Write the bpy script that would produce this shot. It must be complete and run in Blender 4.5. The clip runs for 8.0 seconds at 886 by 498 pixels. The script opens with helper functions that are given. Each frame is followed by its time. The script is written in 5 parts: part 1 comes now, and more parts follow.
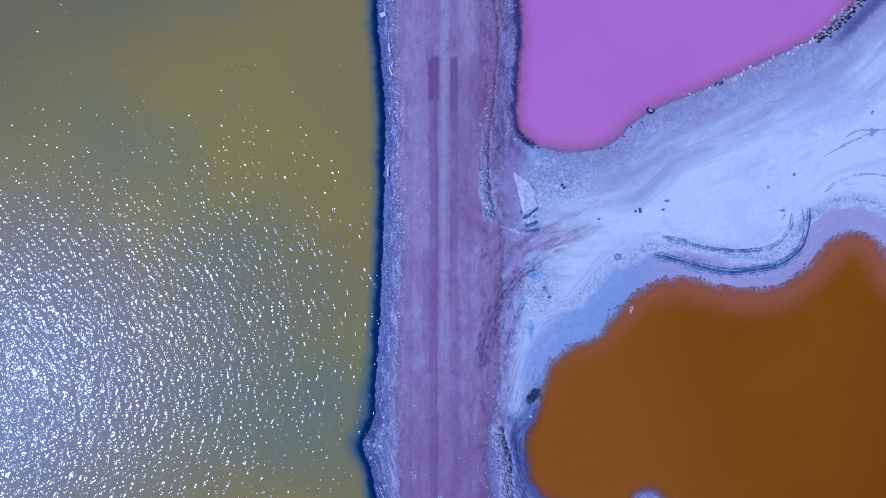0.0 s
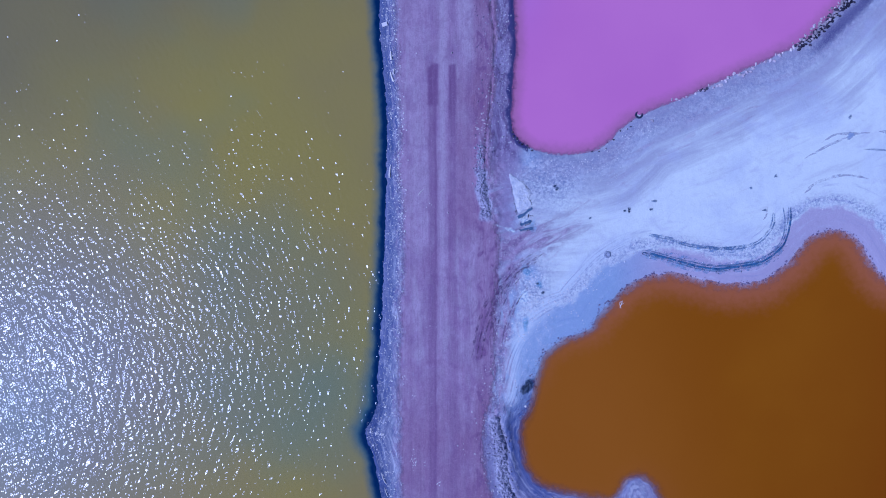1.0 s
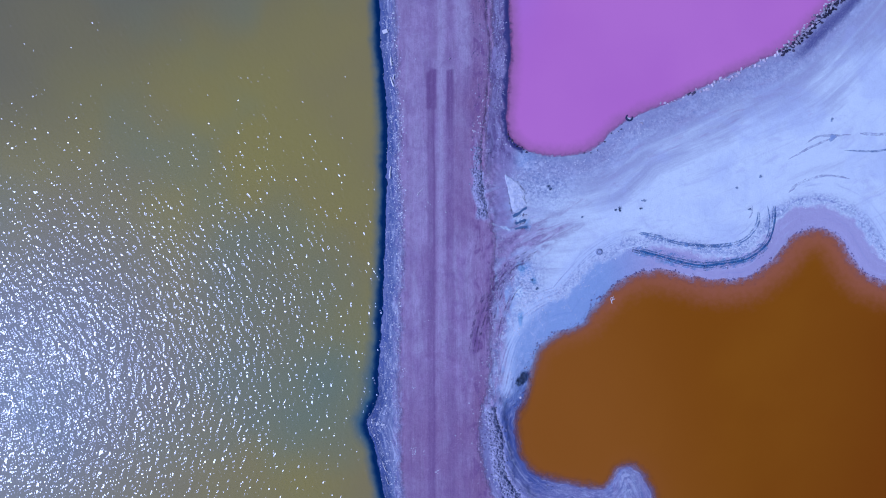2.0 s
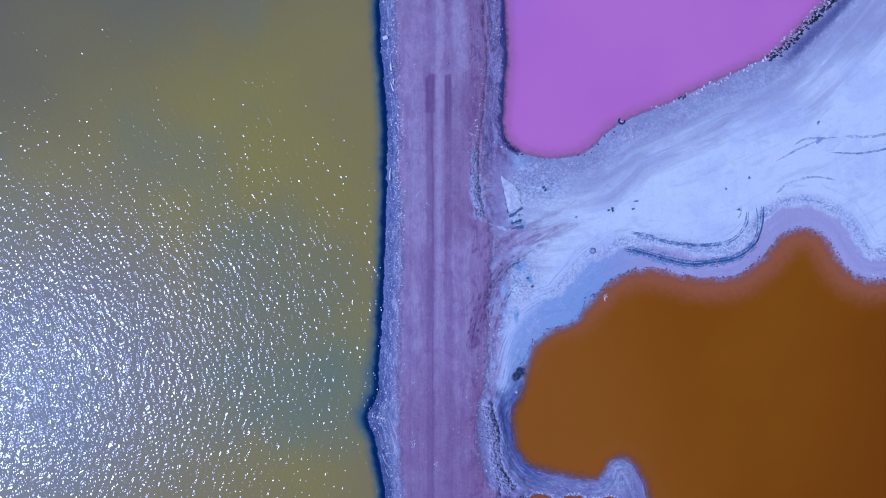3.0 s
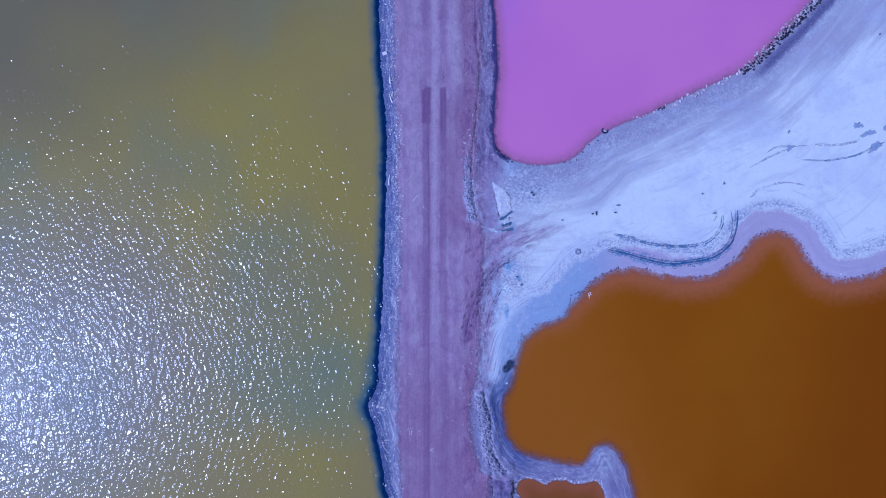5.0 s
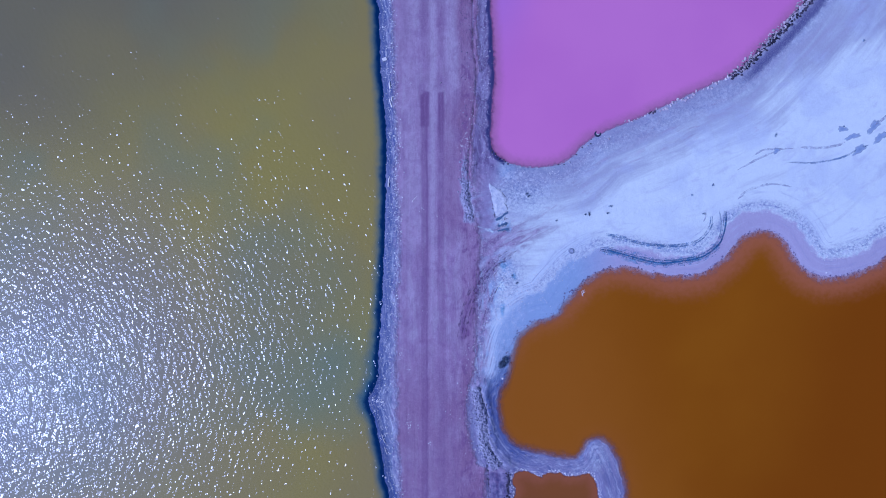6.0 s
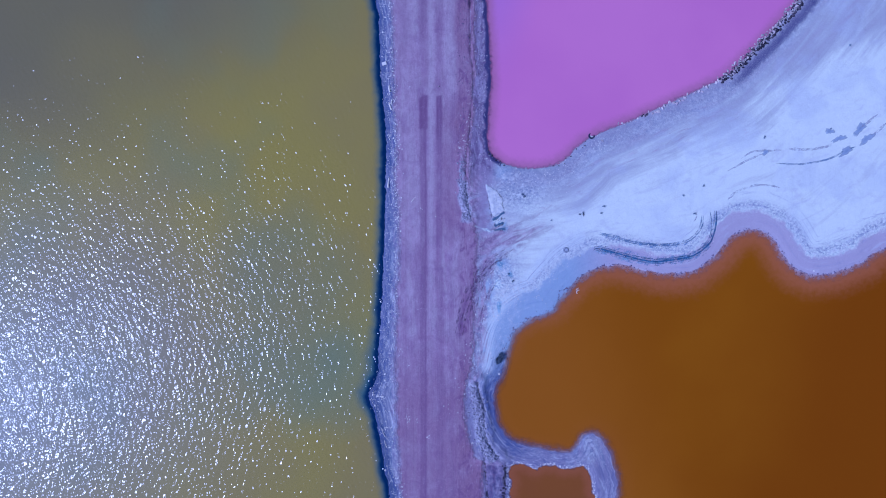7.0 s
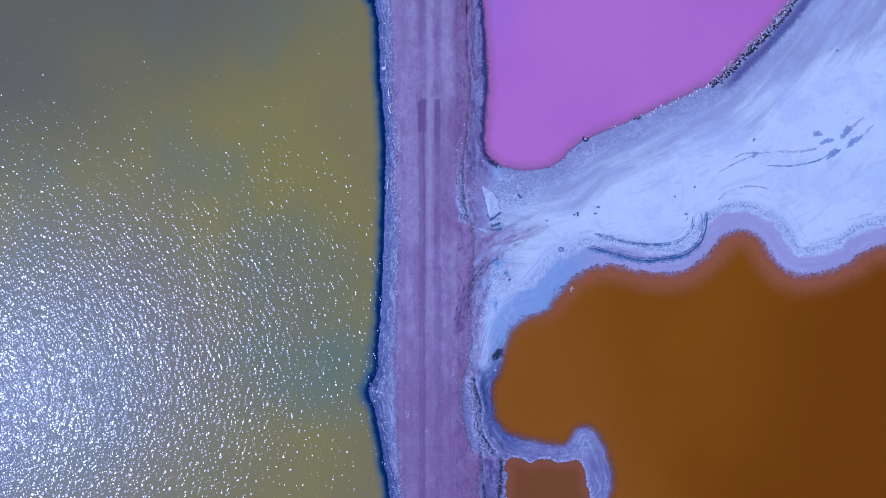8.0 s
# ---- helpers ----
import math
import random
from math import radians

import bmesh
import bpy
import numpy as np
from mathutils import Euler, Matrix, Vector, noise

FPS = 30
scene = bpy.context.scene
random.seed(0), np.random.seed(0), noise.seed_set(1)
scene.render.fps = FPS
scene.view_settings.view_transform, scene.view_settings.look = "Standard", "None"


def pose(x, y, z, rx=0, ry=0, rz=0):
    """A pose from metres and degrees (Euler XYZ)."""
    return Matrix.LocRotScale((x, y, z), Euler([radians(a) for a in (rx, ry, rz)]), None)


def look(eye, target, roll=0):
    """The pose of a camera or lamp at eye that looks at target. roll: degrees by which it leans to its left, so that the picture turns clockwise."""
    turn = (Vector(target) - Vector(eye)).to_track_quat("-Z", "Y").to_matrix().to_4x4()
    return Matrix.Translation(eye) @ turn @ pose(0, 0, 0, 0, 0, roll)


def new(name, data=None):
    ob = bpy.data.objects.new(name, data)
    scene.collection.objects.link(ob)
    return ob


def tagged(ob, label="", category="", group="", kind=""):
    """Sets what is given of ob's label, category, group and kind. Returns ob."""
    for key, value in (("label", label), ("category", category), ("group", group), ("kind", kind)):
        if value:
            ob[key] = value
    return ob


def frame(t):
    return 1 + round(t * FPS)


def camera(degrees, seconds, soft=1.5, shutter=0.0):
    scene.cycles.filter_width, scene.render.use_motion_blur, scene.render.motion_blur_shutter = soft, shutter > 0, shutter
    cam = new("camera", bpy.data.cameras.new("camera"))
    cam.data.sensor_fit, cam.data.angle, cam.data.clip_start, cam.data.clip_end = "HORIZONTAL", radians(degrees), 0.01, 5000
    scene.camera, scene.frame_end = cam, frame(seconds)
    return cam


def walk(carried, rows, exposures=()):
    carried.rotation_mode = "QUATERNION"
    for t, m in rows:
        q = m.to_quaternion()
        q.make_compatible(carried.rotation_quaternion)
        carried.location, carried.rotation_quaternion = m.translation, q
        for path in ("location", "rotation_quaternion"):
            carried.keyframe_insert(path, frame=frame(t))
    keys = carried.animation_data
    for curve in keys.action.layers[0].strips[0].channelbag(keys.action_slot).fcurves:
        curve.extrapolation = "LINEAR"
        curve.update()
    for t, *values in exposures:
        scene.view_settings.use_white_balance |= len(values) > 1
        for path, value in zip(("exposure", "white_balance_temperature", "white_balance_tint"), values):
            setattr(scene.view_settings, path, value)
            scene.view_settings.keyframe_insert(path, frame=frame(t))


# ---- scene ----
cam = camera(72, 8.0, soft=1.05)
PATH = [
    (0, pose(0.003, 0.004, 49.049, -0.09, -0.102, 0.002)),
    (0.5, pose(0.075, -0.094, 50.315, -0.014, -0.076, -0.016)),
    (1, pose(0.169, -0.285, 51.59, 0.038, -0.028, -0.015)),
    (1.5, pose(0.323, -0.43, 52.81, 0.065, 0.051, -0.051)),
    (3, pose(0.722, -0.72, 55.551, 0.197, 0.225, -0.068)),
    (3.5, pose(0.966, -0.775, 56.656, 0.244, 0.374, -0.033)),
    (4, pose(1.236, -0.833, 57.717, 0.31, 0.507, -0.033)),
    (4.5, pose(1.453, -0.853, 58.67, 0.365, 0.594, -0.056)),
    (6, pose(1.956, -1.03, 61.605, 0.49, 0.722, -0.045)),
    (6.5, pose(2.096, -1.133, 62.52, 0.515, 0.756, -0.052)),
    (7, pose(2.208, -1.202, 63.355, 0.538, 0.759, -0.062)),
    (7.5, pose(2.327, -1.259, 64.309, 0.562, 0.769, -0.048)),
    (8, pose(2.442, -1.339, 65.124, 0.602, 0.76, -0.049)),
]
walk(cam, PATH, exposures=[(0.0, -0.7, 4550, 35), (8.0, -0.7, 4550, 35)])

# ---- sky and sun ----
SUN_ELEVATION, SUN_WEST = 51.0, 17.0
sky = bpy.data.worlds.new("sky")
scene.world = sky
sky.use_nodes = True
sky_tex = sky.node_tree.nodes.new("ShaderNodeTexSky")
sky_tex.sky_type, sky_tex.sun_disc = "NISHITA", False
sky_tex.sun_elevation, sky_tex.sun_rotation = radians(SUN_ELEVATION), radians(270 - SUN_WEST)
sky.node_tree.links.new(sky_tex.outputs[0], sky.node_tree.nodes["Background"].inputs[0])
sky.node_tree.nodes["Background"].inputs[1].default_value = 0.07
sun = new("sun", bpy.data.lights.new("sun", "SUN"))
sun.data.energy, sun.data.angle, sun.data.color = 3.2, radians(0.55), (1.0, 0.95, 0.88)
_e, _a = radians(SUN_ELEVATION), radians(180 + SUN_WEST)
sun_way = Vector((math.cos(_e) * math.cos(_a), math.cos(_e) * math.sin(_a), math.sin(_e)))
sun.matrix_world = look(sun_way * 200, (0, 0, 0))


# ---- materials ----
class Nodes:
    """A small helper that strings nodes together."""

    def __init__(self, name, rough=0.8, spec=0.3):
        self.mat = bpy.data.materials.new(name)
        self.mat.use_nodes = True
        self.tree = self.mat.node_tree
        self.bsdf = self.tree.nodes["Principled BSDF"]
        self.out = self.tree.nodes["Material Output"]
        self.bsdf.inputs["Roughness"].default_value = rough
        self.bsdf.inputs["Specular IOR Level"].default_value = spec

    def put(self, socket, value):
        if hasattr(value, "is_output"):
            self.tree.links.new(value, socket)
        elif isinstance(value, tuple) and len(value) == 3 and socket.type == "RGBA":
            socket.default_value = (*value, 1)
        else:
            socket.default_value = value

    def node(self, kind):
        return self.tree.nodes.new(kind)

    def attr(self, name):
        n = self.node("ShaderNodeAttribute")
        n.attribute_name = name
        return n.outputs["Fac"]

    def place(self, turn=0.0, scale=(1, 1, 1)):
        g = self.node("ShaderNodeNewGeometry")
        m = self.node("ShaderNodeMapping")
        m.vector_type = "TEXTURE"
        self.put(m.inputs[0], g.outputs["Position"])
        m.inputs["Rotation"].default_value = (0, 0, radians(turn))
        m.inputs["Scale"].default_value = scale
        return m.outputs[0]

    def noise(self, scale, detail=4.0, where=None, rough=0.55, distort=0.0):
        n = self.node("ShaderNodeTexNoise")
        self.put(n.inputs["Vector"], where if where else self.place())
        n.inputs["Scale"].default_value, n.inputs["Detail"].default_value = scale, detail
        n.inputs["Roughness"].default_value, n.inputs["Distortion"].default_value = rough, distort
        return n.outputs["Fac"]

    def cells(self, scale, where=None):
        n = self.node("ShaderNodeTexVoronoi")
        self.put(n.inputs["Vector"], where if where else self.place())
        n.inputs["Scale"].default_value = scale
        return n.outputs["Distance"]

    def math(self, op, a, b=0.0, clamp=False):
        n = self.node("ShaderNodeMath")
        n.operation, n.use_clamp = op, clamp
        self.put(n.inputs[0], a)
        self.put(n.inputs[1], b)
        return n.outputs[0]

    def span(self, value, lo, hi, to_lo=0.0, to_hi=1.0):
        n = self.node("ShaderNodeMapRange")
        n.interpolation_type = "SMOOTHSTEP"
        self.put(n.inputs[0], value)
        for i, v in enumerate((lo, hi, to_lo, to_hi)):
            n.inputs[i + 1].default_value = v
        return n.outputs[0]

    def mix(self, fac, a, b):
        n = self.node("ShaderNodeMix")
        n.data_type = "RGBA"
        self.put(n.inputs["Factor"], fac)
        self.put(n.inputs[6], a)
        self.put(n.inputs[7], b)
        return n.outputs[2]

    def bump(self, height, distance, strength=1.0, normal=None):
        n = self.node("ShaderNodeBump")
        self.put(n.inputs["Height"], height)
        n.inputs["Distance"].default_value, n.inputs["Strength"].default_value = distance, strength
        if normal:
            self.put(n.inputs["Normal"], normal)
        self.put(self.bsdf.inputs["Normal"], n.outputs[0])
        return n.outputs[0]

    def colour(self, value):
        self.put(self.bsdf.inputs["Base Color"], value)
        return self


WHITE, PALE, WETBLUE, WETPINK = (0.82, 0.925, 0.91), (0.50, 0.54, 0.64), (0.37, 0.50, 0.69), (0.53, 0.49, 0.64)
MAUVE, RUT, DAMP, LIGHT, NAVY = (0.40, 0.30, 0.44), (0.21, 0.11, 0.25), (0.31, 0.18, 0.30), (0.53, 0.45, 0.575), (0.006, 0.028, 0.10)


def salt_ground():
    m = Nodes("salt_ground", 0.75, 0.3)
    def flow(side, long, wide):
        v = m.node("ShaderNodeCombineXYZ")
        m.put(v.inputs[0], m.math("DIVIDE", m.attr("run"), long))
        m.put(v.inputs[1], m.math("DIVIDE", m.attr(side), wide))
        return v.outputs[0]

    streak = m.noise(1.0, 6, flow("from_pink", 8.0, 1.3), 0.6, 0.5)
    contour = m.noise(1.0, 7, flow("from_orange", 3.2, 0.42), 0.68, 0.7)
    grain = m.noise(2.2, 8, rough=0.7)
    fine = m.noise(9, 4, rough=0.7)
    rough_edge = m.math("SUBTRACT", grain, 0.5)
    thin = m.noise(1.0, 7, flow("from_pink", 3.0, 0.22), 0.68, 0.6)
    drawn = m.math("ADD", m.math("MULTIPLY", m.math("SUBTRACT", streak, 0.5), 1.9), m.math("MULTIPLY", m.math("SUBTRACT", thin, 0.5), 0.55))
    crust = m.math("ADD", m.attr("crust"), drawn)
    base = m.mix(m.span(crust, 0.05, 0.95), PALE, WHITE)
    blotch = m.noise(1.0, 6, m.place(24, (3.2, 1.4, 1)), 0.6, 0.8)
    base = m.mix(m.span(blotch, 0.52, 0.72, 0, 0.45), base, (0.56, 0.60, 0.75))
    cloud = m.noise(0.22, 4, rough=0.5, distort=0.5)
    base = m.mix(m.span(cloud, 0.48, 0.68, 0, 0.4), base, (0.58, 0.66, 0.84))
    base = m.mix(m.span(crust, 0.25, -0.4, 0, 0.6), base, (0.42, 0.37, 0.53))
    near = m.math("MULTIPLY", m.attr("open_flat"), m.span(m.attr("from_orange"), 5.2, 2.8))
    base = m.mix(m.math("MULTIPLY", near, m.span(contour, 0.48, 0.30, 0, 0.85)), base, (0.36, 0.40, 0.60))
    base = m.mix(m.math("MULTIPLY", near, m.span(contour, 0.52, 0.66, 0, 0.8)), base, WHITE)
    base = m.mix(m.math("MULTIPLY", m.attr("rough_crust"), m.span(m.noise(4.5, 7, rough=0.72), 0.58, 0.38, 0, 0.85)), base, (0.22, 0.27, 0.46))
    base = m.mix(m.math("MULTIPLY", m.attr("rough_crust"), m.span(m.noise(3.6, 7, rough=0.7), 0.53, 0.66, 0, 0.8)), base, WHITE)
    base = m.mix(m.span(fine, 0.5, 0.75, 0, 0.12), base, (0.42, 0.45, 0.62))
    ragged = m.math("ADD", rough_edge, m.math("SUBTRACT", m.noise(0.9, 7, rough=0.65), 0.5))
    wetness = m.math("ADD", m.attr("wet"), m.math("MULTIPLY", ragged, 1.0))
    wet = m.mix(m.attr("pinkish"), WETBLUE, WETPINK)
    wet = m.mix(m.span(grain, 0.4, 0.75, 0, 0.4), wet, m.mix(m.attr("pinkish"), (0.40, 0.50, 0.74), (0.50, 0.42, 0.62)))
    base = m.mix(m.span(wetness, 0.2, 0.8), base, wet)
    base = m.mix(m.math("MULTIPLY", near, m.span(m.math("ADD", contour, m.math("MULTIPLY", rough_edge, 0.35)), 0.54, 0.70, 0, 0.4)), base, (0.68, 0.74, 0.86))
    base = m.mix(m.math("MULTIPLY", near, m.span(contour, 0.45, 0.30, 0, 0.3)), base, (0.22, 0.31, 0.57))
    sweep = m.noise(1.0, 7, m.place(27, (3.0, 0.6, 1)), 0.66, 0.9)
    drag = m.noise(1.0, 7, m.place(6, (0.5, 2.6, 1)), 0.66, 0.9)
    swept = m.node("ShaderNodeMix")
    m.put(swept.inputs[0], m.attr("fanned"))
    m.put(swept.inputs[2], drag)
    m.put(swept.inputs[3], sweep)
    mud = m.math("ADD", m.attr("mud"), m.math("MULTIPLY", m.math("SUBTRACT", swept.outputs[0], 0.5), 2.2))
    base = m.mix(m.span(mud, 0.2, 1.05), base, m.mix(m.span(m.noise(1.7, 7, rough=0.7), 0.40, 0.60), (0.25, 0.165, 0.31), (0.45, 0.33, 0.50)))
    base = m.mix(m.math("MULTIPLY", m.attr("calm"), 0.8), base, m.mix(m.span(grain, 0.35, 0.7), (0.30, 0.25, 0.42), (0.42, 0.37, 0.56)))
    base = m.mix(m.math("MULTIPLY", m.attr("fan"), m.span(m.math("ADD", sweep, m.math("MULTIPLY", rough_edge, 1.6)), 0.30, 0.58, 0.15, 1.0)), base, (0.165, 0.085, 0.235))
    tiny = m.noise(15, 3, rough=0.6)
    speck = m.math("MULTIPLY", m.attr("speck"), m.math("MULTIPLY", m.span(m.math("ADD", tiny, m.math("MULTIPLY", grain, 0.5)), 0.78, 0.95), 0.9))
    base = m.mix(speck, base, (0.80, 0.83, 0.86))
    heaped = m.noise(4.2, 7, rough=0.74)
    base = m.mix(m.math("MULTIPLY", m.attr("rough_crust"), m.span(heaped, 0.52, 0.40, 0, 0.6)), base, (0.20, 0.27, 0.48))
    base = m.mix(m.math("MULTIPLY", m.attr("rough_crust"), m.span(heaped, 0.53, 0.64, 0, 0.75)), base, (0.74, 0.80, 0.88))
    clump = m.noise(1.5, 6, rough=0.66, distort=0.4)
    base = m.mix(m.math("MULTIPLY", m.attr("rough_crust"), m.span(clump, 0.53, 0.60, 0, 0.65)), base, (0.74, 0.80, 0.88))
    base = m.mix(m.math("MULTIPLY", m.attr("rough_crust"), m.span(clump, 0.46, 0.36, 0, 0.5)), base, (0.27, 0.33, 0.54))
    bands = m.math("SINE", m.math("MULTIPLY", m.attr("strand"), 17.0))
    base = m.mix(m.math("MULTIPLY", m.attr("banded"), m.span(m.math("ADD", bands, m.math("MULTIPLY", rough_edge, 4.0)), -0.4, 1.2, 0, 0.55)), base, (0.13, 0.14, 0.33))
    dark = m.math("ADD", m.attr("dark"), m.math("MULTIPLY", rough_edge, 0.9))
    base = m.mix(m.span(dark, 0.3, 0.85), base, m.mix(m.attr("eastern"), NAVY, (0.08, 0.085, 0.24)))
    silt = m.math("ADD", m.attr("silt"), m.math("MULTIPLY", ragged, 0.6))
    base = m.mix(m.span(silt, 0.0, 1.0), base, m.mix(m.attr("eastern"), (0.24, 0.26, 0.41), (0.25, 0.24, 0.41)))
    base = m.mix(m.math("MULTIPLY", speck, 0.6), base, (0.70, 0.72, 0.80))
    lined = m.noise(1.0, 7, flow("strand", 0.7, 0.22), 0.72, 0.3)
    base = m.mix(m.math("MULTIPLY", m.attr("bank"), m.span(lined, 0.50, 0.36, 0, 0.75)), base, (0.11, 0.14, 0.32))
    base = m.mix(m.math("MULTIPLY", m.attr("bank"), m.span(lined, 0.52, 0.64, 0, 0.8)), base, (0.60, 0.64, 0.78))
    base = m.mix(m.math("MULTIPLY", m.attr("soaked"), m.span(lined, 0.64, 0.38, 0.25, 0.85)), base, (0.08, 0.12, 0.32))
    churned = m.noise(1.0, 7, m.place(0, (0.45, 1.5, 1)), 0.68, 0.6)
    base = m.mix(m.math("MULTIPLY", m.attr("strip"), 0.85), base, m.mix(m.span(churned, 0.38, 0.62), (0.14, 0.09, 0.23), (0.36, 0.31, 0.50)))
    base = m.mix(m.math("MULTIPLY", m.math("MULTIPLY", m.attr("strip"), m.attr("salted")), m.span(m.noise(7, 5, rough=0.7), 0.54, 0.64, 0, 0.6)), base, (0.60, 0.64, 0.80))
    base = m.mix(m.span(m.math("ADD", m.attr("black_mud"), m.math("MULTIPLY", rough_edge, 1.6)), 0.3, 0.9, 0, 0.9), base, (0.06, 0.06, 0.20))
    combed = m.noise(1.0, 5, flow("from_orange", 6.0, 0.16), 0.6, 0.2)
    base = m.mix(m.math("MULTIPLY", m.attr("band"), m.span(combed, 0.36, 0.56, 0.0, 0.9)), base, (0.70, 0.80, 0.88))
    base = m.mix(m.math("MULTIPLY", m.attr("band"), m.span(combed, 0.44, 0.34, 0.0, 0.7)), base, (0.33, 0.40, 0.58))
    pool = m.math("ADD", m.attr("cyan"), m.math("MULTIPLY", ragged, 1.3))
    base = m.mix(m.span(pool, 0.35, 1.0, 0, 0.85), base, m.mix(m.span(grain, 0.42, 0.6), (0.09, 0.25, 0.42), (0.36, 0.58, 0.78)))
    heap = m.math("ADD", m.attr("white"), m.math("MULTIPLY", ragged, 1.6))
    base = m.mix(m.span(heap, 0.35, 0.8, 0, 0.9), base, m.mix(m.span(m.noise(5.5, 6, rough=0.7), 0.40, 0.54), (0.28, 0.42, 0.66), WHITE))
    lump = m.node("ShaderNodeTexVoronoi")
    lump.feature = "DISTANCE_TO_EDGE"
    warp = m.node("ShaderNodeVectorMath")
    warp.operation = "ADD"
    m.put(warp.inputs[0], m.place())
    wobble = m.node("ShaderNodeTexNoise")
    wobble.inputs["Scale"].default_value, wobble.inputs["Detail"].default_value = 3.0, 4.0
    m.put(wobble.inputs["Vector"], m.place())
    m.put(warp.inputs[1], wobble.outputs["Color"])
    m.put(lump.inputs["Vector"], warp.outputs[0])
    lump.inputs["Scale"].default_value = 4.2
    crumbly = m.mix(m.span(m.math("ADD", lump.outputs["Distance"], m.math("MULTIPLY", m.math("SUBTRACT", grain, 0.5), 0.35)), 0.0, 0.10), (0.09, 0.09, 0.19), m.mix(grain, (0.40, 0.41, 0.58), (0.64, 0.66, 0.82)))
    base = m.mix(m.math("MULTIPLY", m.attr("berm"), 0.9), base, crumbly)
    crack = m.math("ADD", m.attr("crack"), m.math("MULTIPLY", m.math("SUBTRACT", fine, 0.5), 1.6))
    base = m.mix(m.span(crack, 0.5, 0.9), base, (0.035, 0.035, 0.07))
    m.colour(base)
    m.put(m.bsdf.inputs["Roughness"], m.span(wetness, 0.3, 0.9, 0.8, 0.45))
    low = m.bump(grain, 0.07, 0.5)
    m.bump(fine, 0.03, 0.6, low)
    return m.mat


def road_mud():
    m = Nodes("road_mud", 0.8, 0.25)
    along = m.place(0, (0.35, 7, 1))
    streak = m.noise(1.0, 6, along, 0.65, 0.3)
    patch = m.noise(0.35, 5, rough=0.6)
    grain = m.noise(3, 8, rough=0.7)
    fine = m.noise(10, 4, rough=0.7)
    dapple = m.noise(1.0, 7, m.place(0, (0.8, 2.2, 1)), 0.62, 0.5)
    base = m.mix(m.span(patch, 0.35, 0.65), MAUVE, (0.44, 0.30, 0.47))
    base = m.mix(m.span(dapple, 0.5, 0.72, 0, 0.75), base, (0.56, 0.45, 0.62))
    base = m.mix(m.span(dapple, 0.5, 0.28, 0, 0.6), base, (0.28, 0.16, 0.30))
    base = m.mix(m.span(streak, 0.45, 0.75, 0, 0.35), base, LIGHT)
    base = m.mix(m.span(streak, 0.5, 0.25, 0, 0.3), base, DAMP)
    wander = m.noise(1.0, 5, m.place(2, (0.9, 9, 1)), 0.55, 0.8)
    base = m.mix(m.span(wander, 0.52, 0.68, 0, 0.55), base, LIGHT)
    base = m.mix(m.span(wander, 0.48, 0.32, 0, 0.45), base, (0.29, 0.17, 0.33))
    cloud = m.noise(0.55, 6, rough=0.62, distort=0.6)
    base = m.mix(m.span(cloud, 0.5, 0.34, 0, 0.6), base, (0.30, 0.18, 0.36))
    base = m.mix(m.span(cloud, 0.54, 0.70, 0, 0.5), base, (0.54, 0.43, 0.60))
    base = m.mix(m.attr("light"), base, LIGHT)
    base = m.mix(m.math("MULTIPLY", m.attr("damp"), m.span(patch, 0.25, 0.6, 0.5, 1)), base, DAMP)
    base = m.mix(m.math("MULTIPLY", m.attr("rut"), m.span(streak, 0.2, 0.6, 0.65, 1.0)), base, RUT)
    scratch = m.noise(1.0, 7, m.place(0, (0.13, 0.9, 1)), 0.7, 0.8)
    base = m.mix(m.math("MULTIPLY", m.attr("grit"), m.span(scratch, 0.46, 0.30, 0, 0.9)), base, (0.15, 0.09, 0.20))
    base = m.mix(m.math("MULTIPLY", m.attr("grit"), m.span(scratch, 0.56, 0.70, 0, 0.6)), base, (0.58, 0.50, 0.68))
    scuffed = m.noise(1.0, 6, m.place(0, (0.7, 1.3, 1)), 0.62, 0.7)
    base = m.mix(m.math("MULTIPLY", m.attr("grit"), m.span(scuffed, 0.52, 0.36, 0, 0.8)), base, (0.21, 0.10, 0.25))
    spot = m.math("MULTIPLY", m.span(grain, 0.62, 0.72), m.span(patch, 0.45, 0.65))
    base = m.mix(m.math("MULTIPLY", spot, 0.5), base, (0.58, 0.46, 0.62))
    swept = m.noise(1.0, 6, m.place(0, (0.22, 1.7, 1)), 0.66, 0.6)
    base = m.mix(m.math("MULTIPLY", m.attr("fan"), m.span(m.math("ADD", swept, m.math("MULTIPLY", m.math("SUBTRACT", grain, 0.5), 0.8)), 0.30, 0.60, 0.15, 0.9)), base, (0.19, 0.095, 0.24))
    edge = m.math("ADD", m.attr("edge"), m.math("ADD", m.math("MULTIPLY", m.math("SUBTRACT", grain, 0.5), 0.7), m.math("MULTIPLY", m.math("SUBTRACT", swept, 0.5), 1.5)))
    base = m.mix(m.span(edge, 0.1, 1.15, 0, 0.95), base, m.mix(m.attr("eastern"), m.mix(m.span(m.math("ADD", fine, m.math("MULTIPLY", grain, 0.5)), 0.6, 0.95), (0.22, 0.22, 0.42), (0.56, 0.58, 0.74)), m.mix(grain, (0.36, 0.28, 0.45), (0.62, 0.54, 0.72))))
    lump = m.node("ShaderNodeTexVoronoi")
    lump.feature = "DISTANCE_TO_EDGE"
    warp = m.node("ShaderNodeVectorMath")
    warp.operation = "ADD"
    m.put(warp.inputs[0], m.place())
    wobble = m.node("ShaderNodeTexNoise")
    wobble.inputs["Scale"].default_value, wobble.inputs["Detail"].default_value = 3.0, 4.0
    m.put(wobble.inputs["Vector"], m.place())
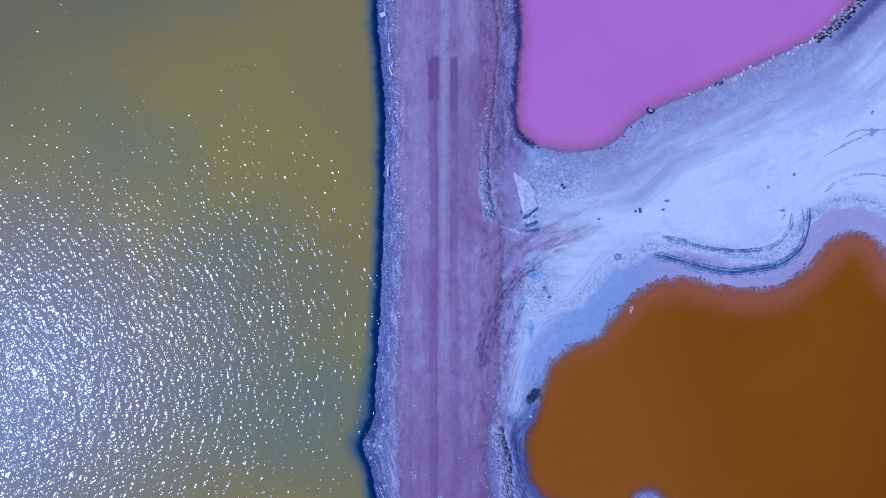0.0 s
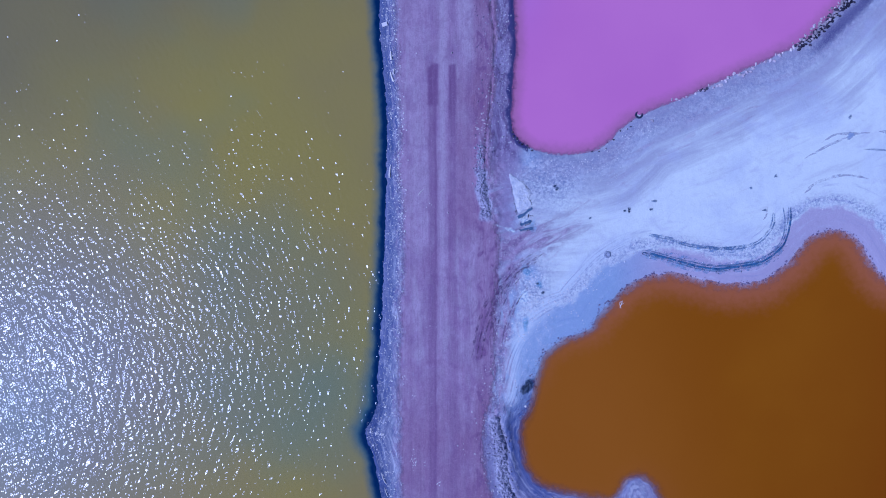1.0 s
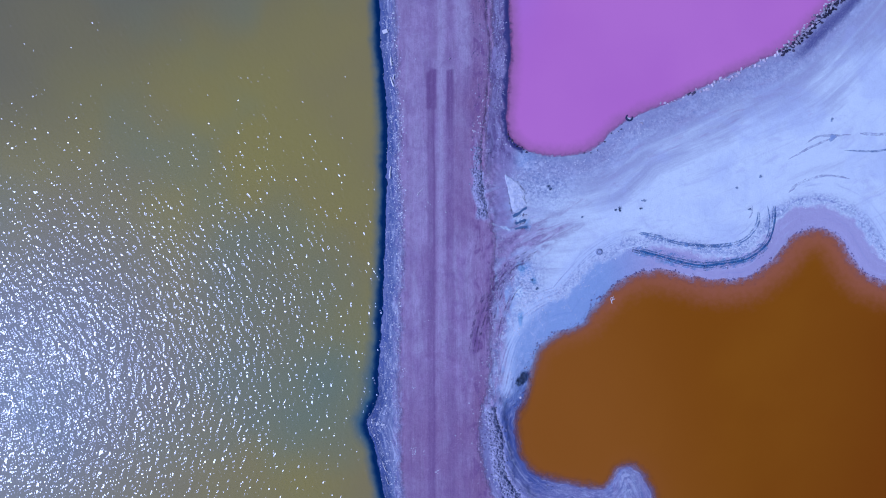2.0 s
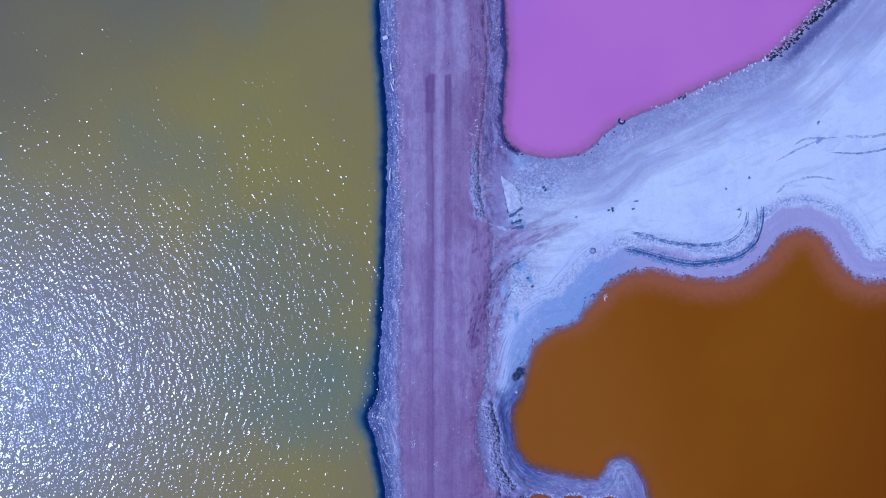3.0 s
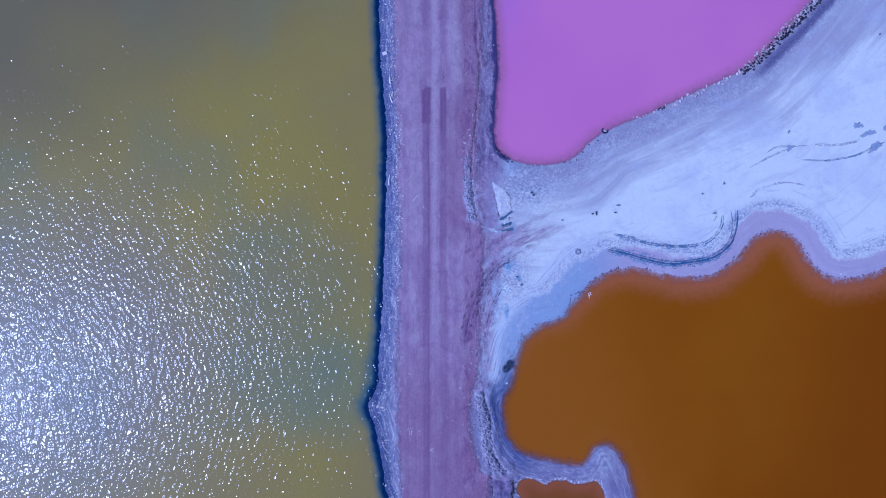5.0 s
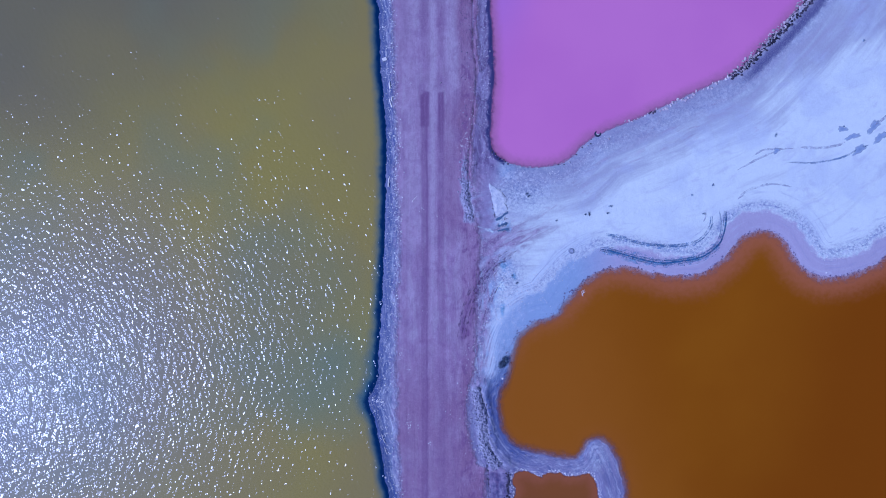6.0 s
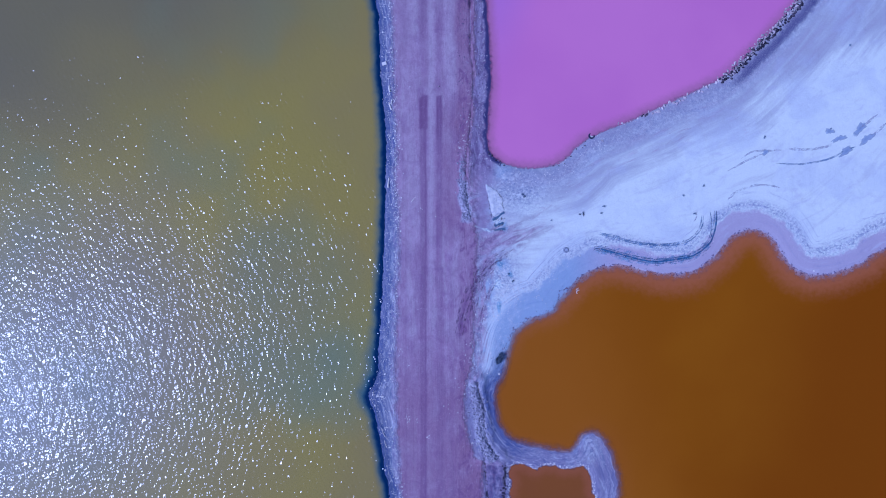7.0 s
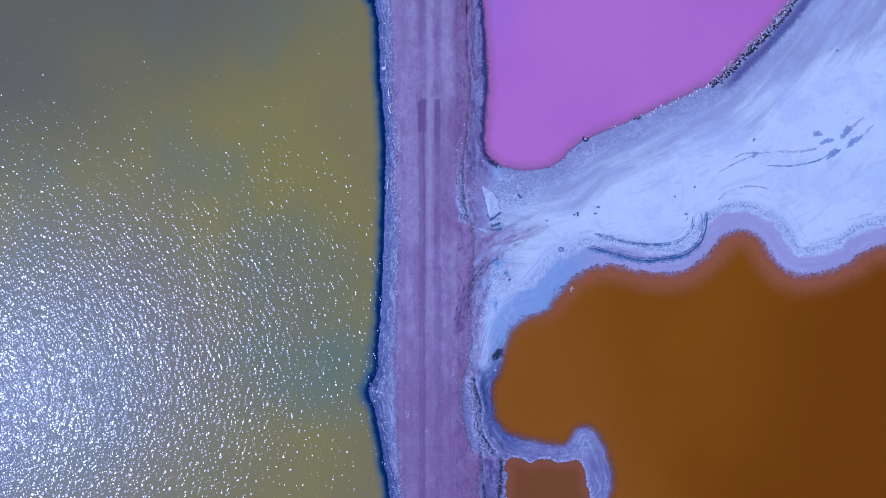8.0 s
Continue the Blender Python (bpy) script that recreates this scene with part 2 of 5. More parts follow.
    m.put(warp.inputs[1], wobble.outputs["Color"])
    m.put(lump.inputs["Vector"], warp.outputs[0])
    lump.inputs["Scale"].default_value = 4.2
    crumbly = m.mix(m.span(m.math("ADD", lump.outputs["Distance"], m.math("MULTIPLY", m.math("SUBTRACT", grain, 0.5), 0.35)), 0.0, 0.10), (0.09, 0.09, 0.19), m.mix(grain, (0.40, 0.41, 0.58), (0.64, 0.66, 0.82)))
    base = m.mix(m.math("MULTIPLY", m.attr("berm"), 0.9), base, crumbly)
    crack = m.math("ADD", m.attr("crack"), m.math("MULTIPLY", m.math("SUBTRACT", fine, 0.5), 1.6))
    base = m.mix(m.span(crack, 0.45, 0.9, 0, 0.9), base, (0.06, 0.04, 0.09))
    base = m.mix(m.span(m.math("ADD", fine, m.math("MULTIPLY", grain, 0.6)), 0.85, 0.65, 0, 0.28), base, (0.20, 0.10, 0.22))
    base = m.mix(m.span(m.math("ADD", fine, m.math("MULTIPLY", grain, 0.6)), 0.85, 1.05, 0, 0.3), base, (0.60, 0.48, 0.64))
    m.colour(base)
    inside = m.math("ADD", m.attr("inside"), m.math("ADD", m.math("MULTIPLY", m.math("SUBTRACT", grain, 0.5), 0.9), m.math("MULTIPLY", m.math("SUBTRACT", swept, 0.5), 1.1)))
    m.put(m.bsdf.inputs["Alpha"], m.span(inside, 0.1, 0.75))
    low = m.bump(m.math("ADD", streak, m.math("MULTIPLY", grain, 0.5)), 0.06, 0.6)
    m.bump(fine, 0.02, 0.6, low)
    return m.mat


def lake_water():
    """Wind-ruffled olive water, dark over the mud at the bank."""
    m = Nodes("lake_water", 0.10, 0.42)
    shore = m.attr("shore")
    ragged = m.math("ADD", shore, m.math("MULTIPLY", m.math("SUBTRACT", m.noise(0.8, 4), 0.5), 0.5))
    wide = m.noise(0.05, 3, rough=0.5)
    base = m.mix(m.span(wide, 0.2, 0.75), (0.335, 0.272, 0.095), (0.40, 0.335, 0.06))
    # Greyer, darker north-west: the dull sky reflection is put into the body colour.
    base = m.mix(m.attr("deep"), base, (0.19, 0.18, 0.11))
    base = m.mix(m.attr("teal"), base, (0.20, 0.28, 0.17))
    base = m.mix(m.span(m.math("MULTIPLY", ragged, m.span(m.attr("teal"), 0.0, 0.8, 1.35, 0.75)), 0.3, 1.9), (0.05, 0.15, 0.20), base)
    base = m.mix(m.span(ragged, 0.22, 0.8), NAVY, base)
    body, shine, glow = m.node("ShaderNodeBsdfDiffuse"), m.node("ShaderNodeBsdfGlossy"), m.node("ShaderNodeBsdfGlossy")
    both, whole = m.node("ShaderNodeMixShader"), m.node("ShaderNodeMixShader")
    shine.distribution = glow.distribution = "BECKMANN"
    level = m.node("ShaderNodeCombineXYZ")
    level.inputs[2].default_value = 1.0
    m.put(body.inputs["Color"], base)
    m.put(body.inputs["Normal"], level.outputs[0])
    m.put(glow.inputs["Normal"], level.outputs[0])
    shine.inputs["Roughness"].default_value, glow.inputs["Roughness"].default_value = 0.18, 0.36
    both.inputs[0].default_value, whole.inputs[0].default_value = 0.0172, 0.022
    # The glow lobe's blue tint paints the sun haze between the glints.
    glow.inputs["Color"].default_value, shine.inputs["Color"].default_value = (0.10, 0.34, 1.0, 1.0), (0.76, 0.82, 0.95, 1.0)
    m.put(both.inputs[1], body.outputs[0])
    m.put(both.inputs[2], glow.outputs[0])
    m.put(whole.inputs[1], both.outputs[0])
    m.put(whole.inputs[2], shine.outputs[0])
    m.put(m.out.inputs["Surface"], whole.outputs[0])
    m.tree.nodes.remove(m.bsdf)
    return m.mat


def brine(name, shallow, deep, other, reach, clear, blotch=0.06, spec=0.08, far=(0.26, 0.066, 0.0)):
    """Still, dyed pond water: the bed shows through at the rim."""
    m = Nodes(name, 0.12, spec)
    shore = m.math("ADD", m.attr("shore"), m.math("MULTIPLY", m.math("SUBTRACT", m.noise(2.2, 6, rough=0.65), 0.5), reach * 0.5))
    base = m.mix(m.span(m.noise(blotch, 3), 0.35, 0.65), deep, other)
    base = m.mix(m.math("MULTIPLY", m.attr("deep"), 0.85), base, far)
    base = m.mix(m.math("MULTIPLY", m.attr("brown"), 0.8), base, (0.395, 0.128, 0.008))
    base = m.mix(m.math("MULTIPLY", m.span(m.math("ADD", shore, m.math("MULTIPLY", m.attr("brown"), reach * 0.3)), reach, 0.0), m.attr("rosy")), base, shallow)
    m.colour(base)
    sharp, gentle, soft_rim = m.span(shore, -0.4 * clear, 0.8 * clear), m.span(m.math("ADD", m.attr("shore"), m.math("MULTIPLY", m.math("SUBTRACT", m.noise(1.1, 5), 0.5), 0.5)), -0.35, 1.0), m.node("ShaderNodeMix")
    m.put(soft_rim.inputs[0], m.attr("brown"))
    m.put(soft_rim.inputs[2], sharp)
    m.put(soft_rim.inputs[3], gentle)
    m.put(m.bsdf.inputs["Alpha"], soft_rim.outputs[0])
    m.bump(m.noise(1.5, 3), 0.004, 0.5)
    return m.mat


def worn(name, colour, other, cover, scale=3.0, grow=(1.6, 1, 1), turn=20, most=1.0):
    """A stain in the crust, broken where the salt has grown back."""
    m = Nodes(name, 0.6, 0.3)
    grain = m.noise(scale, 7, rough=0.68)
    m.colour(m.mix(m.span(grain, 0.3, 0.7), colour, other))
    m.put(m.bsdf.inputs["Alpha"], m.span(m.noise(scale * 1.3, 8, m.place(turn, grow), 0.7), cover, cover + 0.22, 0.0, most))
    m.bump(m.noise(scale * 3, 5, rough=0.7), 0.03, 0.8)
    return m.mat


def plain(name, colour, other, rough=0.8, scale=6.0, relief=0.01, spec=0.3):
    m = Nodes(name, rough, spec)
    grain = m.noise(scale, 6, rough=0.65)
    info = m.node("ShaderNodeObjectInfo")
    shift = m.math("MULTIPLY", m.math("SUBTRACT", info.outputs["Random"], 0.5), 0.5)
    m.colour(m.mix(m.span(m.math("ADD", grain, shift), 0.25, 0.75), colour, other))
    m.bump(m.noise(scale * 3, 5, rough=0.7), relief, 0.8)
    return m.mat


GROUND, ROAD, LAKE = salt_ground(), road_mud(), lake_water()
PINKWATER = brine("pink_brine", (0.50, 0.20, 0.38), (0.74, 0.258, 0.585), (0.695, 0.232, 0.565), 1.4, 0.5, far=(0.42, 0.23, 0.66))
ORANGEWATER = brine("orange_brine", (0.475, 0.155, 0.065), (0.36, 0.115, 0.0), (0.325, 0.097, 0.0), 3.2, 1.3, spec=0.02)
POOLWATER = brine("rust_brine", (0.36, 0.12, 0.05), (0.29, 0.10, 0.022), (0.27, 0.09, 0.035), 1.5, 0.3)
PUDDLE = brine("puddle_brine", (0.42, 0.52, 0.70), (0.17, 0.27, 0.46), (0.30, 0.40, 0.60), 1.7, 0.7, 0.8)
STONE = plain("riprap_stone", (0.30, 0.28, 0.34), (0.66, 0.60, 0.68), 0.85, 5, 0.03)
SALTSTONE = plain("salt_stone", (0.55, 0.48, 0.58), (0.80, 0.76, 0.80), 0.8, 7, 0.02)
CRYSTAL = plain("salt_crystal", (0.60, 0.62, 0.70), (0.82, 0.83, 0.86), 0.5, 9, 0.01)
PLATE = plain("salt_plate", (0.46, 0.53, 0.70), (0.82, 0.86, 0.90), 0.75, 3.2, 0.08)
BERM = plain("lilac_crust", (0.38, 0.38, 0.52), (0.68, 0.68, 0.80), 0.85, 5, 0.03)
CLOD = plain("black_mud", (0.02, 0.02, 0.045), (0.10, 0.09, 0.15), 0.8, 8, 0.02)
NODULE = plain("crusted_nodule", (0.14, 0.11, 0.21), (0.30, 0.25, 0.40), 0.8, 8, 0.02)
TRACK = worn("wet_track", (0.05, 0.14, 0.32), (0.28, 0.41, 0.62), 0.37, 1.6, most=0.7)
DARKTRACK = worn("deep_wet_track", (0.02, 0.085, 0.24), (0.10, 0.24, 0.45), 0.32, 1.6)
STAIN = worn("brine_stain", (0.20, 0.36, 0.62), (0.38, 0.50, 0.72), 0.46, 2.2)
DRYTRACK = worn("dry_track", (0.36, 0.38, 0.52), (0.54, 0.55, 0.70), 0.36, 2.0, (1.5, 1, 1), 25, 0.5)
MUDTRACK = worn("churned_mud", (0.12, 0.06, 0.18), (0.27, 0.17, 0.34), 0.43, 1.5, (1.3, 0.9, 1), 50, 0.7)
RUBBER = plain("old_rubber", (0.012, 0.02, 0.06), (0.04, 0.06, 0.13), 0.7, 12, 0.005)
GREYRUBBER = plain("salted_rubber", (0.24, 0.29, 0.42), (0.46, 0.52, 0.66), 0.8, 9, 0.01)
DRIFT = plain("bleached_wood", (0.88, 0.87, 0.86), (0.95, 0.94, 0.93), 0.8, 14, 0.01)
TIMBER = plain("dark_timber", (0.015, 0.05, 0.12), (0.12, 0.21, 0.36), 0.7, 10, 0.01)
PLASTIC = plain("white_plastic", (0.86, 0.86, 0.87), (0.92, 0.92, 0.92), 0.45, 3, 0.002)
LEAF = plain("saltbush_leaf", (0.14, 0.20, 0.31), (0.32, 0.42, 0.56), 0.7, 5, 0.004)
STEM = plain("saltbush_stem", (0.08, 0.06, 0.06), (0.14, 0.11, 0.11), 0.85, 20, 0.004)


# ---- the plan: shorelines and edges, metres ----
WEST = [(-9, 400), (-6.5, 60), (-6.0, 34), (-5.7, 26.2), (-5.3, 23.7), (-5.2, 20.4), (-5.05, 17.6), (-4.8, 14.6), (-4.6, 10.9), (-4.6, 4.9), (-4.8, -1.2),
        (-4.9, -4.2), (-5.1, -7.8), (-5.3, -10.9), (-5.4, -13.3), (-5.9, -14.8), (-6.3, -15.7), (-6.2, -16.6), (-5.8, -17.5), (-5.4, -19.3),
        (-5.0, -21.4), (-4.7, -23.5), (-4.1, -27.2), (-3.9, -36), (-5, -70), (-9, -400)]
PINK = [(5.4, 34), (5.8, 26.1), (6.0, 23.1), (6.3, 17), (6.2, 15.1), (6.0, 12.7), (5.95, 10.2), (6.4, 9.3), (7.1, 8.6), (8.0, 8.1), (9.2, 7.8), (10.4, 7.7),
        (11.6, 7.8), (12.8, 8.0), (13.7, 8.4), (14.6, 9.1), (15.5, 10.0), (16.4, 10.7), (17.6, 11.3), (21.3, 12.8), (24.9, 14.5), (28.5, 16.1),
        (30.0, 16.8), (31.5, 17.9), (33.3, 19.7), (35.1, 21.5), (36.6, 23.1), (39.0, 26.0), (43, 32), (45, 48), (30, 75), (8, 72)]
ORANGE_SOUTH = [(17.8, -34), (19.2, -27.1), (19.5, -25.8), (19.4, -24.6), (19.0, -22.8), (18.4, -21.3), (17.8, -20.3), (17.1, -19.7), (16.3, -19.7), (15.6, -20.3),
                (15.2, -21.2), (14.4, -21.6), (12.7, -21.4), (10.9, -21.1), (9.1, -20.6), (8.1, -20.0), (7.5, -19.3), (6.9, -18.0), (6.6, -16.3), (6.75, -15.2),
                (7.5, -13.5), (8.0, -11.6), (8.35, -10.2), (8.9, -9.2), (9.8, -8.4), (10.7, -7.8), (11.9, -7.5), (12.8, -7.0), (13.4, -6.0)]
ORANGE_NORTH = [(14.6, -4.7), (15.6, -3.7), (17.3, -2.7), (18.8, -2.4), (20.0, -2.4), (23.0, -3.1), (24.5, -3.3), (26.3, -3.2), (27.5, -2.9), (28.8, -2.0),
                (29.9, -1.0), (30.7, -0.1), (31.4, 0.6), (32.3, 1.1), (33.5, 1.3), (34.7, 0.9), (35.6, 0.1), (36.6, -1.6), (37.6, -2.7), (38.8, -3.3),
                (40.0, -3.45), (41.2, -3.3), (42.4, -3.0), (43.6, -2.6), (44.8, -2.0), (46.0, -1.1), (48.5, -0.2), (54, 0.6), (68, -3), (78, -25), (66, -60), (32, -66)]
POOL = [(7.9, -31), (8.2, -27.2), (8.2, -25.9), (8.4, -24.7), (8.1, -23.8), (8.5, -23.0), (9.4, -22.8), (10.3, -23.1), (10.9, -23.4), (11.8, -23.0), (13.0, -23.0),
        (13.6, -23.3), (14.5, -23.3), (15.3, -23.1), (16.0, -23.1), (16.5, -23.9), (16.8, -24.9), (16.9, -25.9), (17.2, -27.1), (16.5, -33), (12, -36)]
ROAD_EAST = [(4.6, 400), (4.8, 60), (5.0, 26.1), (5.1, 20), (4.9, 12.7), (4.5, 7.9), (4.4, 4.8), (5.0, 1.8), (5.2, -0.6), (5.0, -4.2), (4.8, -7.8), (4.8, -12.6),
             (4.1, -14.7), (4.0, -16.2), (4.2, -19.2), (4.8, -21.6), (5.5, -23), (5.6, -25.2), (5.8, -27.1), (5.9, -60), (6.2, -400)]
CRACKS = [[(4.15, 32), (4.2, 26), (4.25, 20), (4.5, 18.2), (4.6, 16), (4.3, 14), (4.2, 11.6), (3.85, 9.7), (3.8, 7.9), (3.85, 5.4), (4.2, 3.2), (4.3, 2.6)],
          [(4.9, -14.4), (5.1, -15.6), (5.5, -16.8), (5.6, -18.6), (5.75, -19.9), (6.2, -21.1), (7.1, -22.0)],
          [(5.6, -22.3), (5.75, -24.0), (5.85, -25.2), (6.0, -27.2), (6.1, -33)],
          [(7.8, -23.0), (7.7, -24.2), (7.75, -25.3), (7.55, -27.2), (7.5, -33)]]


def smooth_line(points, closed=False, n=6):
    """Points along a Catmull-Rom curve."""
    p = np.array(points, float)
    q = np.concatenate([p[-1:], p, p[:2]]) if closed else np.concatenate([2 * p[:1] - p[1:2], p, 2 * p[-1:] - p[-2:-1]])
    u = np.linspace(0, 1, n, endpoint=False)[:, None]
    out = []
    for i in range(len(q) - 3):
        a, b, c, d = q[i:i + 4]
        out.append(0.5 * (2 * b + (c - a) * u + (2 * a - 5 * b + 4 * c - d) * u**2 + (3 * b - a - 3 * c + d) * u**3))
    return np.concatenate(out + ([] if closed else [p[-1:]]))


def line_distance(x, y, line, closed=False):
    """Distance of places to a line; for a closed one negative inside."""
    a, b = (line, np.roll(line, -1, 0)) if closed else (line[:-1], line[1:])
    best, inside = np.full(x.shape, 1e9), np.zeros(x.shape, bool)
    for (ax, ay), (bx, by) in zip(a, b):
        ex, ey = bx - ax, by - ay
        u = np.clip(((x - ax) * ex + (y - ay) * ey) / (ex * ex + ey * ey + 1e-12), 0, 1)
        np.minimum(best, (x - ax - u * ex) ** 2 + (y - ay - u * ey) ** 2, out=best)
        if closed and ay != by:
            inside ^= ((ay > y) != (by > y)) & (x < ax + ex * (y - ay) / ey)
    best = np.sqrt(best)
    return np.where(inside, -best, best) if closed else best


def value_noise(x, y, size, seed=0, octaves=3):
    """Smooth noise about -1 to 1, with features of the given size in metres."""
    total, amp, norm = 0.0, 1.0, 0.0
    for o in range(octaves):
        u, v = x / size * 2**o + 17.3 * seed, y / size * 2**o - 9.1 * seed
        i, j = np.floor(u), np.floor(v)
        fu, fv = u - i, v - j
        fu, fv = fu * fu * (3 - 2 * fu), fv * fv * (3 - 2 * fv)
        def spot(a, b):
            s = np.sin(a * 127.1 + b * 311.7 + (seed + o) * 74.7) * 43758.5453
            return (s - np.floor(s)) * 2 - 1
        total = total + amp * ((spot(i, j) * (1 - fu) + spot(i + 1, j) * fu) * (1 - fv) + (spot(i, j + 1) * (1 - fu) + spot(i + 1, j + 1) * fu) * fv)
        norm += amp
        amp *= 0.5
    return total / norm


def step(v, lo, hi):
    u = np.clip((v - lo) / (hi - lo), 0, 1)
    return u * u * (3 - 2 * u)


def hump(v, mid, width):
    return np.exp(-(((v - mid) / width) ** 2))


LAKE_LINE = np.concatenate([smooth_line(WEST), [(-600, -400), (-600, 400)]])
PINK_LINE = smooth_line(PINK, True)
ORANGE_LINE = smooth_line(ORANGE_SOUTH + ORANGE_NORTH, True)
POOL_LINE = smooth_line(POOL, True)
EAST_LINE = smooth_line(ROAD_EAST)
CRACK_LINES = [smooth_line(c) for c in CRACKS]
WATER = -0.12


def to_lake(x, y):
    return line_distance(x, y, LAKE_LINE, True) + 0.10 * value_noise(x, y, 1.2, 1) + 0.05 * value_noise(x, y, 0.35, 2, 2)


def to_pink(x, y):
    return line_distance(x, y, PINK_LINE, True) + 0.12 * value_noise(x, y, 1.1, 3)


def to_orange(x, y):
    return line_distance(x, y, ORANGE_LINE, True) - 0.1 + 0.16 * value_noise(x, y, 0.9, 4) + 0.12 * value_noise(x, y, 0.3, 6, 2)


def to_pool(x, y):
    return line_distance(x, y, POOL_LINE, True) + 0.12 * value_noise(x, y, 0.6, 5)


def west_edge(y):
    return np.interp(y, [-400, -60, -27, -15, 0, 25, 60, 400], [-8.0, -3.5, -3.3, -4.05, -3.75, -4.4, -5.0, -7.8])


def in_road(x, y):
    """Metres inside the road's edges."""
    east = np.interp(-y, -EAST_LINE[:, 1], EAST_LINE[:, 0])
    wobble = 0.28 * value_noise(x, y, 2.4, 7) + 0.16 * value_noise(x, y, 0.5, 8, 2)
    return np.minimum(x - west_edge(y), east - x) + wobble


def to_crack(x, y):
    near = np.minimum.reduce([line_distance(x, y, c) for c in CRACK_LINES])
    return near + 0.14 * value_noise(x, y, 0.7, 9) + 0.02


def plan(x, y):
    lake, pink, orange, pool, road = to_lake(x, y), to_pink(x, y), to_orange(x, y), to_pool(x, y), in_road(x, y)
    return dict(lake=lake, pink=pink, orange=orange, pool=pool, road=road, crack=to_crack(x, y),
                land=np.minimum.reduce([lake, pink, orange, pool]))


def height(x, y, p=None):
    """Height of the ground."""
    p = p or plan(x, y)
    d = p["land"]
    soft = step(p["orange"] - p["land"], 0.2, 1.0)
    bank = 0.25 + 0.8 * (1 - soft)
    z = np.where(d > 0, WATER + 0.12 * (1 - np.exp(-np.maximum(d, 0) / bank)), WATER - 0.6 * (1 - np.exp(np.minimum(d, 0) / 2.0)))
    dry = step(d, 0.1, 0.8)
    z = z + dry * (0.015 * value_noise(x, y, 3, 11) + 0.012 * value_noise(x, y, 0.5, 12, 2))
    z = z + 0.07 * step(p["road"], -0.4, 0.6)
    crest = np.where((y < -13) & (y > -23), 1.0, np.where((y > 1.5) & (y < 9.5), 0.6, 0.15))
    z = z + dry * crest * 0.16 * hump(p["crack"], 0.45, 0.5) * (1 + value_noise(x, y, 0.4, 13, 2))
    return z - 0.12 * dry * hump(p["crack"], 0, 0.11)


LEVELS = {}


def ground_z(x, y):
    """Height of the finished ground sheet at one place, between its grid lines."""
    xs, ys, z = LEVELS["ground"]
    i, j = min(max(int(np.searchsorted(xs, x)) - 1, 0), len(xs) - 2), min(max(int(np.searchsorted(ys, y)) - 1, 0), len(ys) - 2)
    u, v = (x - xs[i]) / (xs[i + 1] - xs[i]), (y - ys[j]) / (ys[j + 1] - ys[j])
    return float((z[j, i] * (1 - u) + z[j, i + 1] * u) * (1 - v) + (z[j + 1, i] * (1 - u) + z[j + 1, i + 1] * u) * v)


def axis(lo, hi, pace, far):
    core = np.arange(lo, hi + pace / 2, pace)
    reach, gap, out = 0.0, pace, []
    while reach < far:
        gap *= 1.28
        reach += gap
        out.append(reach)
    out = np.array(out)
    return np.concatenate([(lo - out)[::-1], core, core[-1] + out])


def sheet(name, xs, ys, material, z_of, keep=None, fields=None, places=plan):
    """A sheet over the grid lines xs, ys; z_of and fields work on arrays of places."""
    gx, gy = np.meshgrid(xs, ys)
    x, y = gx.ravel(), gy.ravel()
    p = places(x, y)
    z = z_of(x, y, p)
    LEVELS[name] = (xs, ys, z.reshape(gx.shape))
    w = len(xs)
    i = (np.arange(len(ys) - 1)[:, None] * w + np.arange(w - 1)[None]).ravel()
    quads = np.stack([i, i + 1, i + w + 1, i + w], 1)
    if keep is not None:
        quads = quads[keep(x, y, p)[quads].any(1)]
    used = np.zeros(len(x), bool)
    used[quads.ravel()] = True
    order = np.cumsum(used) - 1
    quads = order[quads]
    me = bpy.data.meshes.new(name)
    me.vertices.add(int(used.sum()))
    me.vertices.foreach_set("co", np.stack([x, y, z], 1)[used].ravel().astype(np.float32))
    me.loops.add(quads.size)
    me.loops.foreach_set("vertex_index", quads.ravel().astype(np.int32))
    me.polygons.add(len(quads))
    me.polygons.foreach_set("loop_start", np.arange(0, quads.size, 4, dtype=np.int32))
    me.update(calc_edges=True)
    me.polygons.foreach_set("use_smooth", np.ones(len(quads), bool))
    for key, values in (fields(x, y, p) if fields else {}).items():
        me.attributes.new(key, "FLOAT", "POINT").data.foreach_set("value", values[used].astype(np.float32))
    me.materials.append(material)
    return new(name, me)


def berm(x, y):
    """Heaped crumbled crust on the road's side of the two long cracks."""
    out, ragged = np.zeros(x.shape), 0.3 * value_noise(x, y, 0.8, 71)
    for line, low, high, wide in ((CRACK_LINES[0], 2.2, 6.6, 0.95), (CRACK_LINES[1], -22.4, -14.4, 0.95)):
        side = x - np.interp(-y, -line[:, 1], line[:, 0]) + ragged
        out = np.maximum(out, step(side, -wide - 0.12, -wide + 0.12) * (1 - step(side, 0.0, 0.25)) * step(y + ragged, low - 0.2, low + 0.2) * (1 - step(y, high - 0.4, high + 0.2)))
    return out


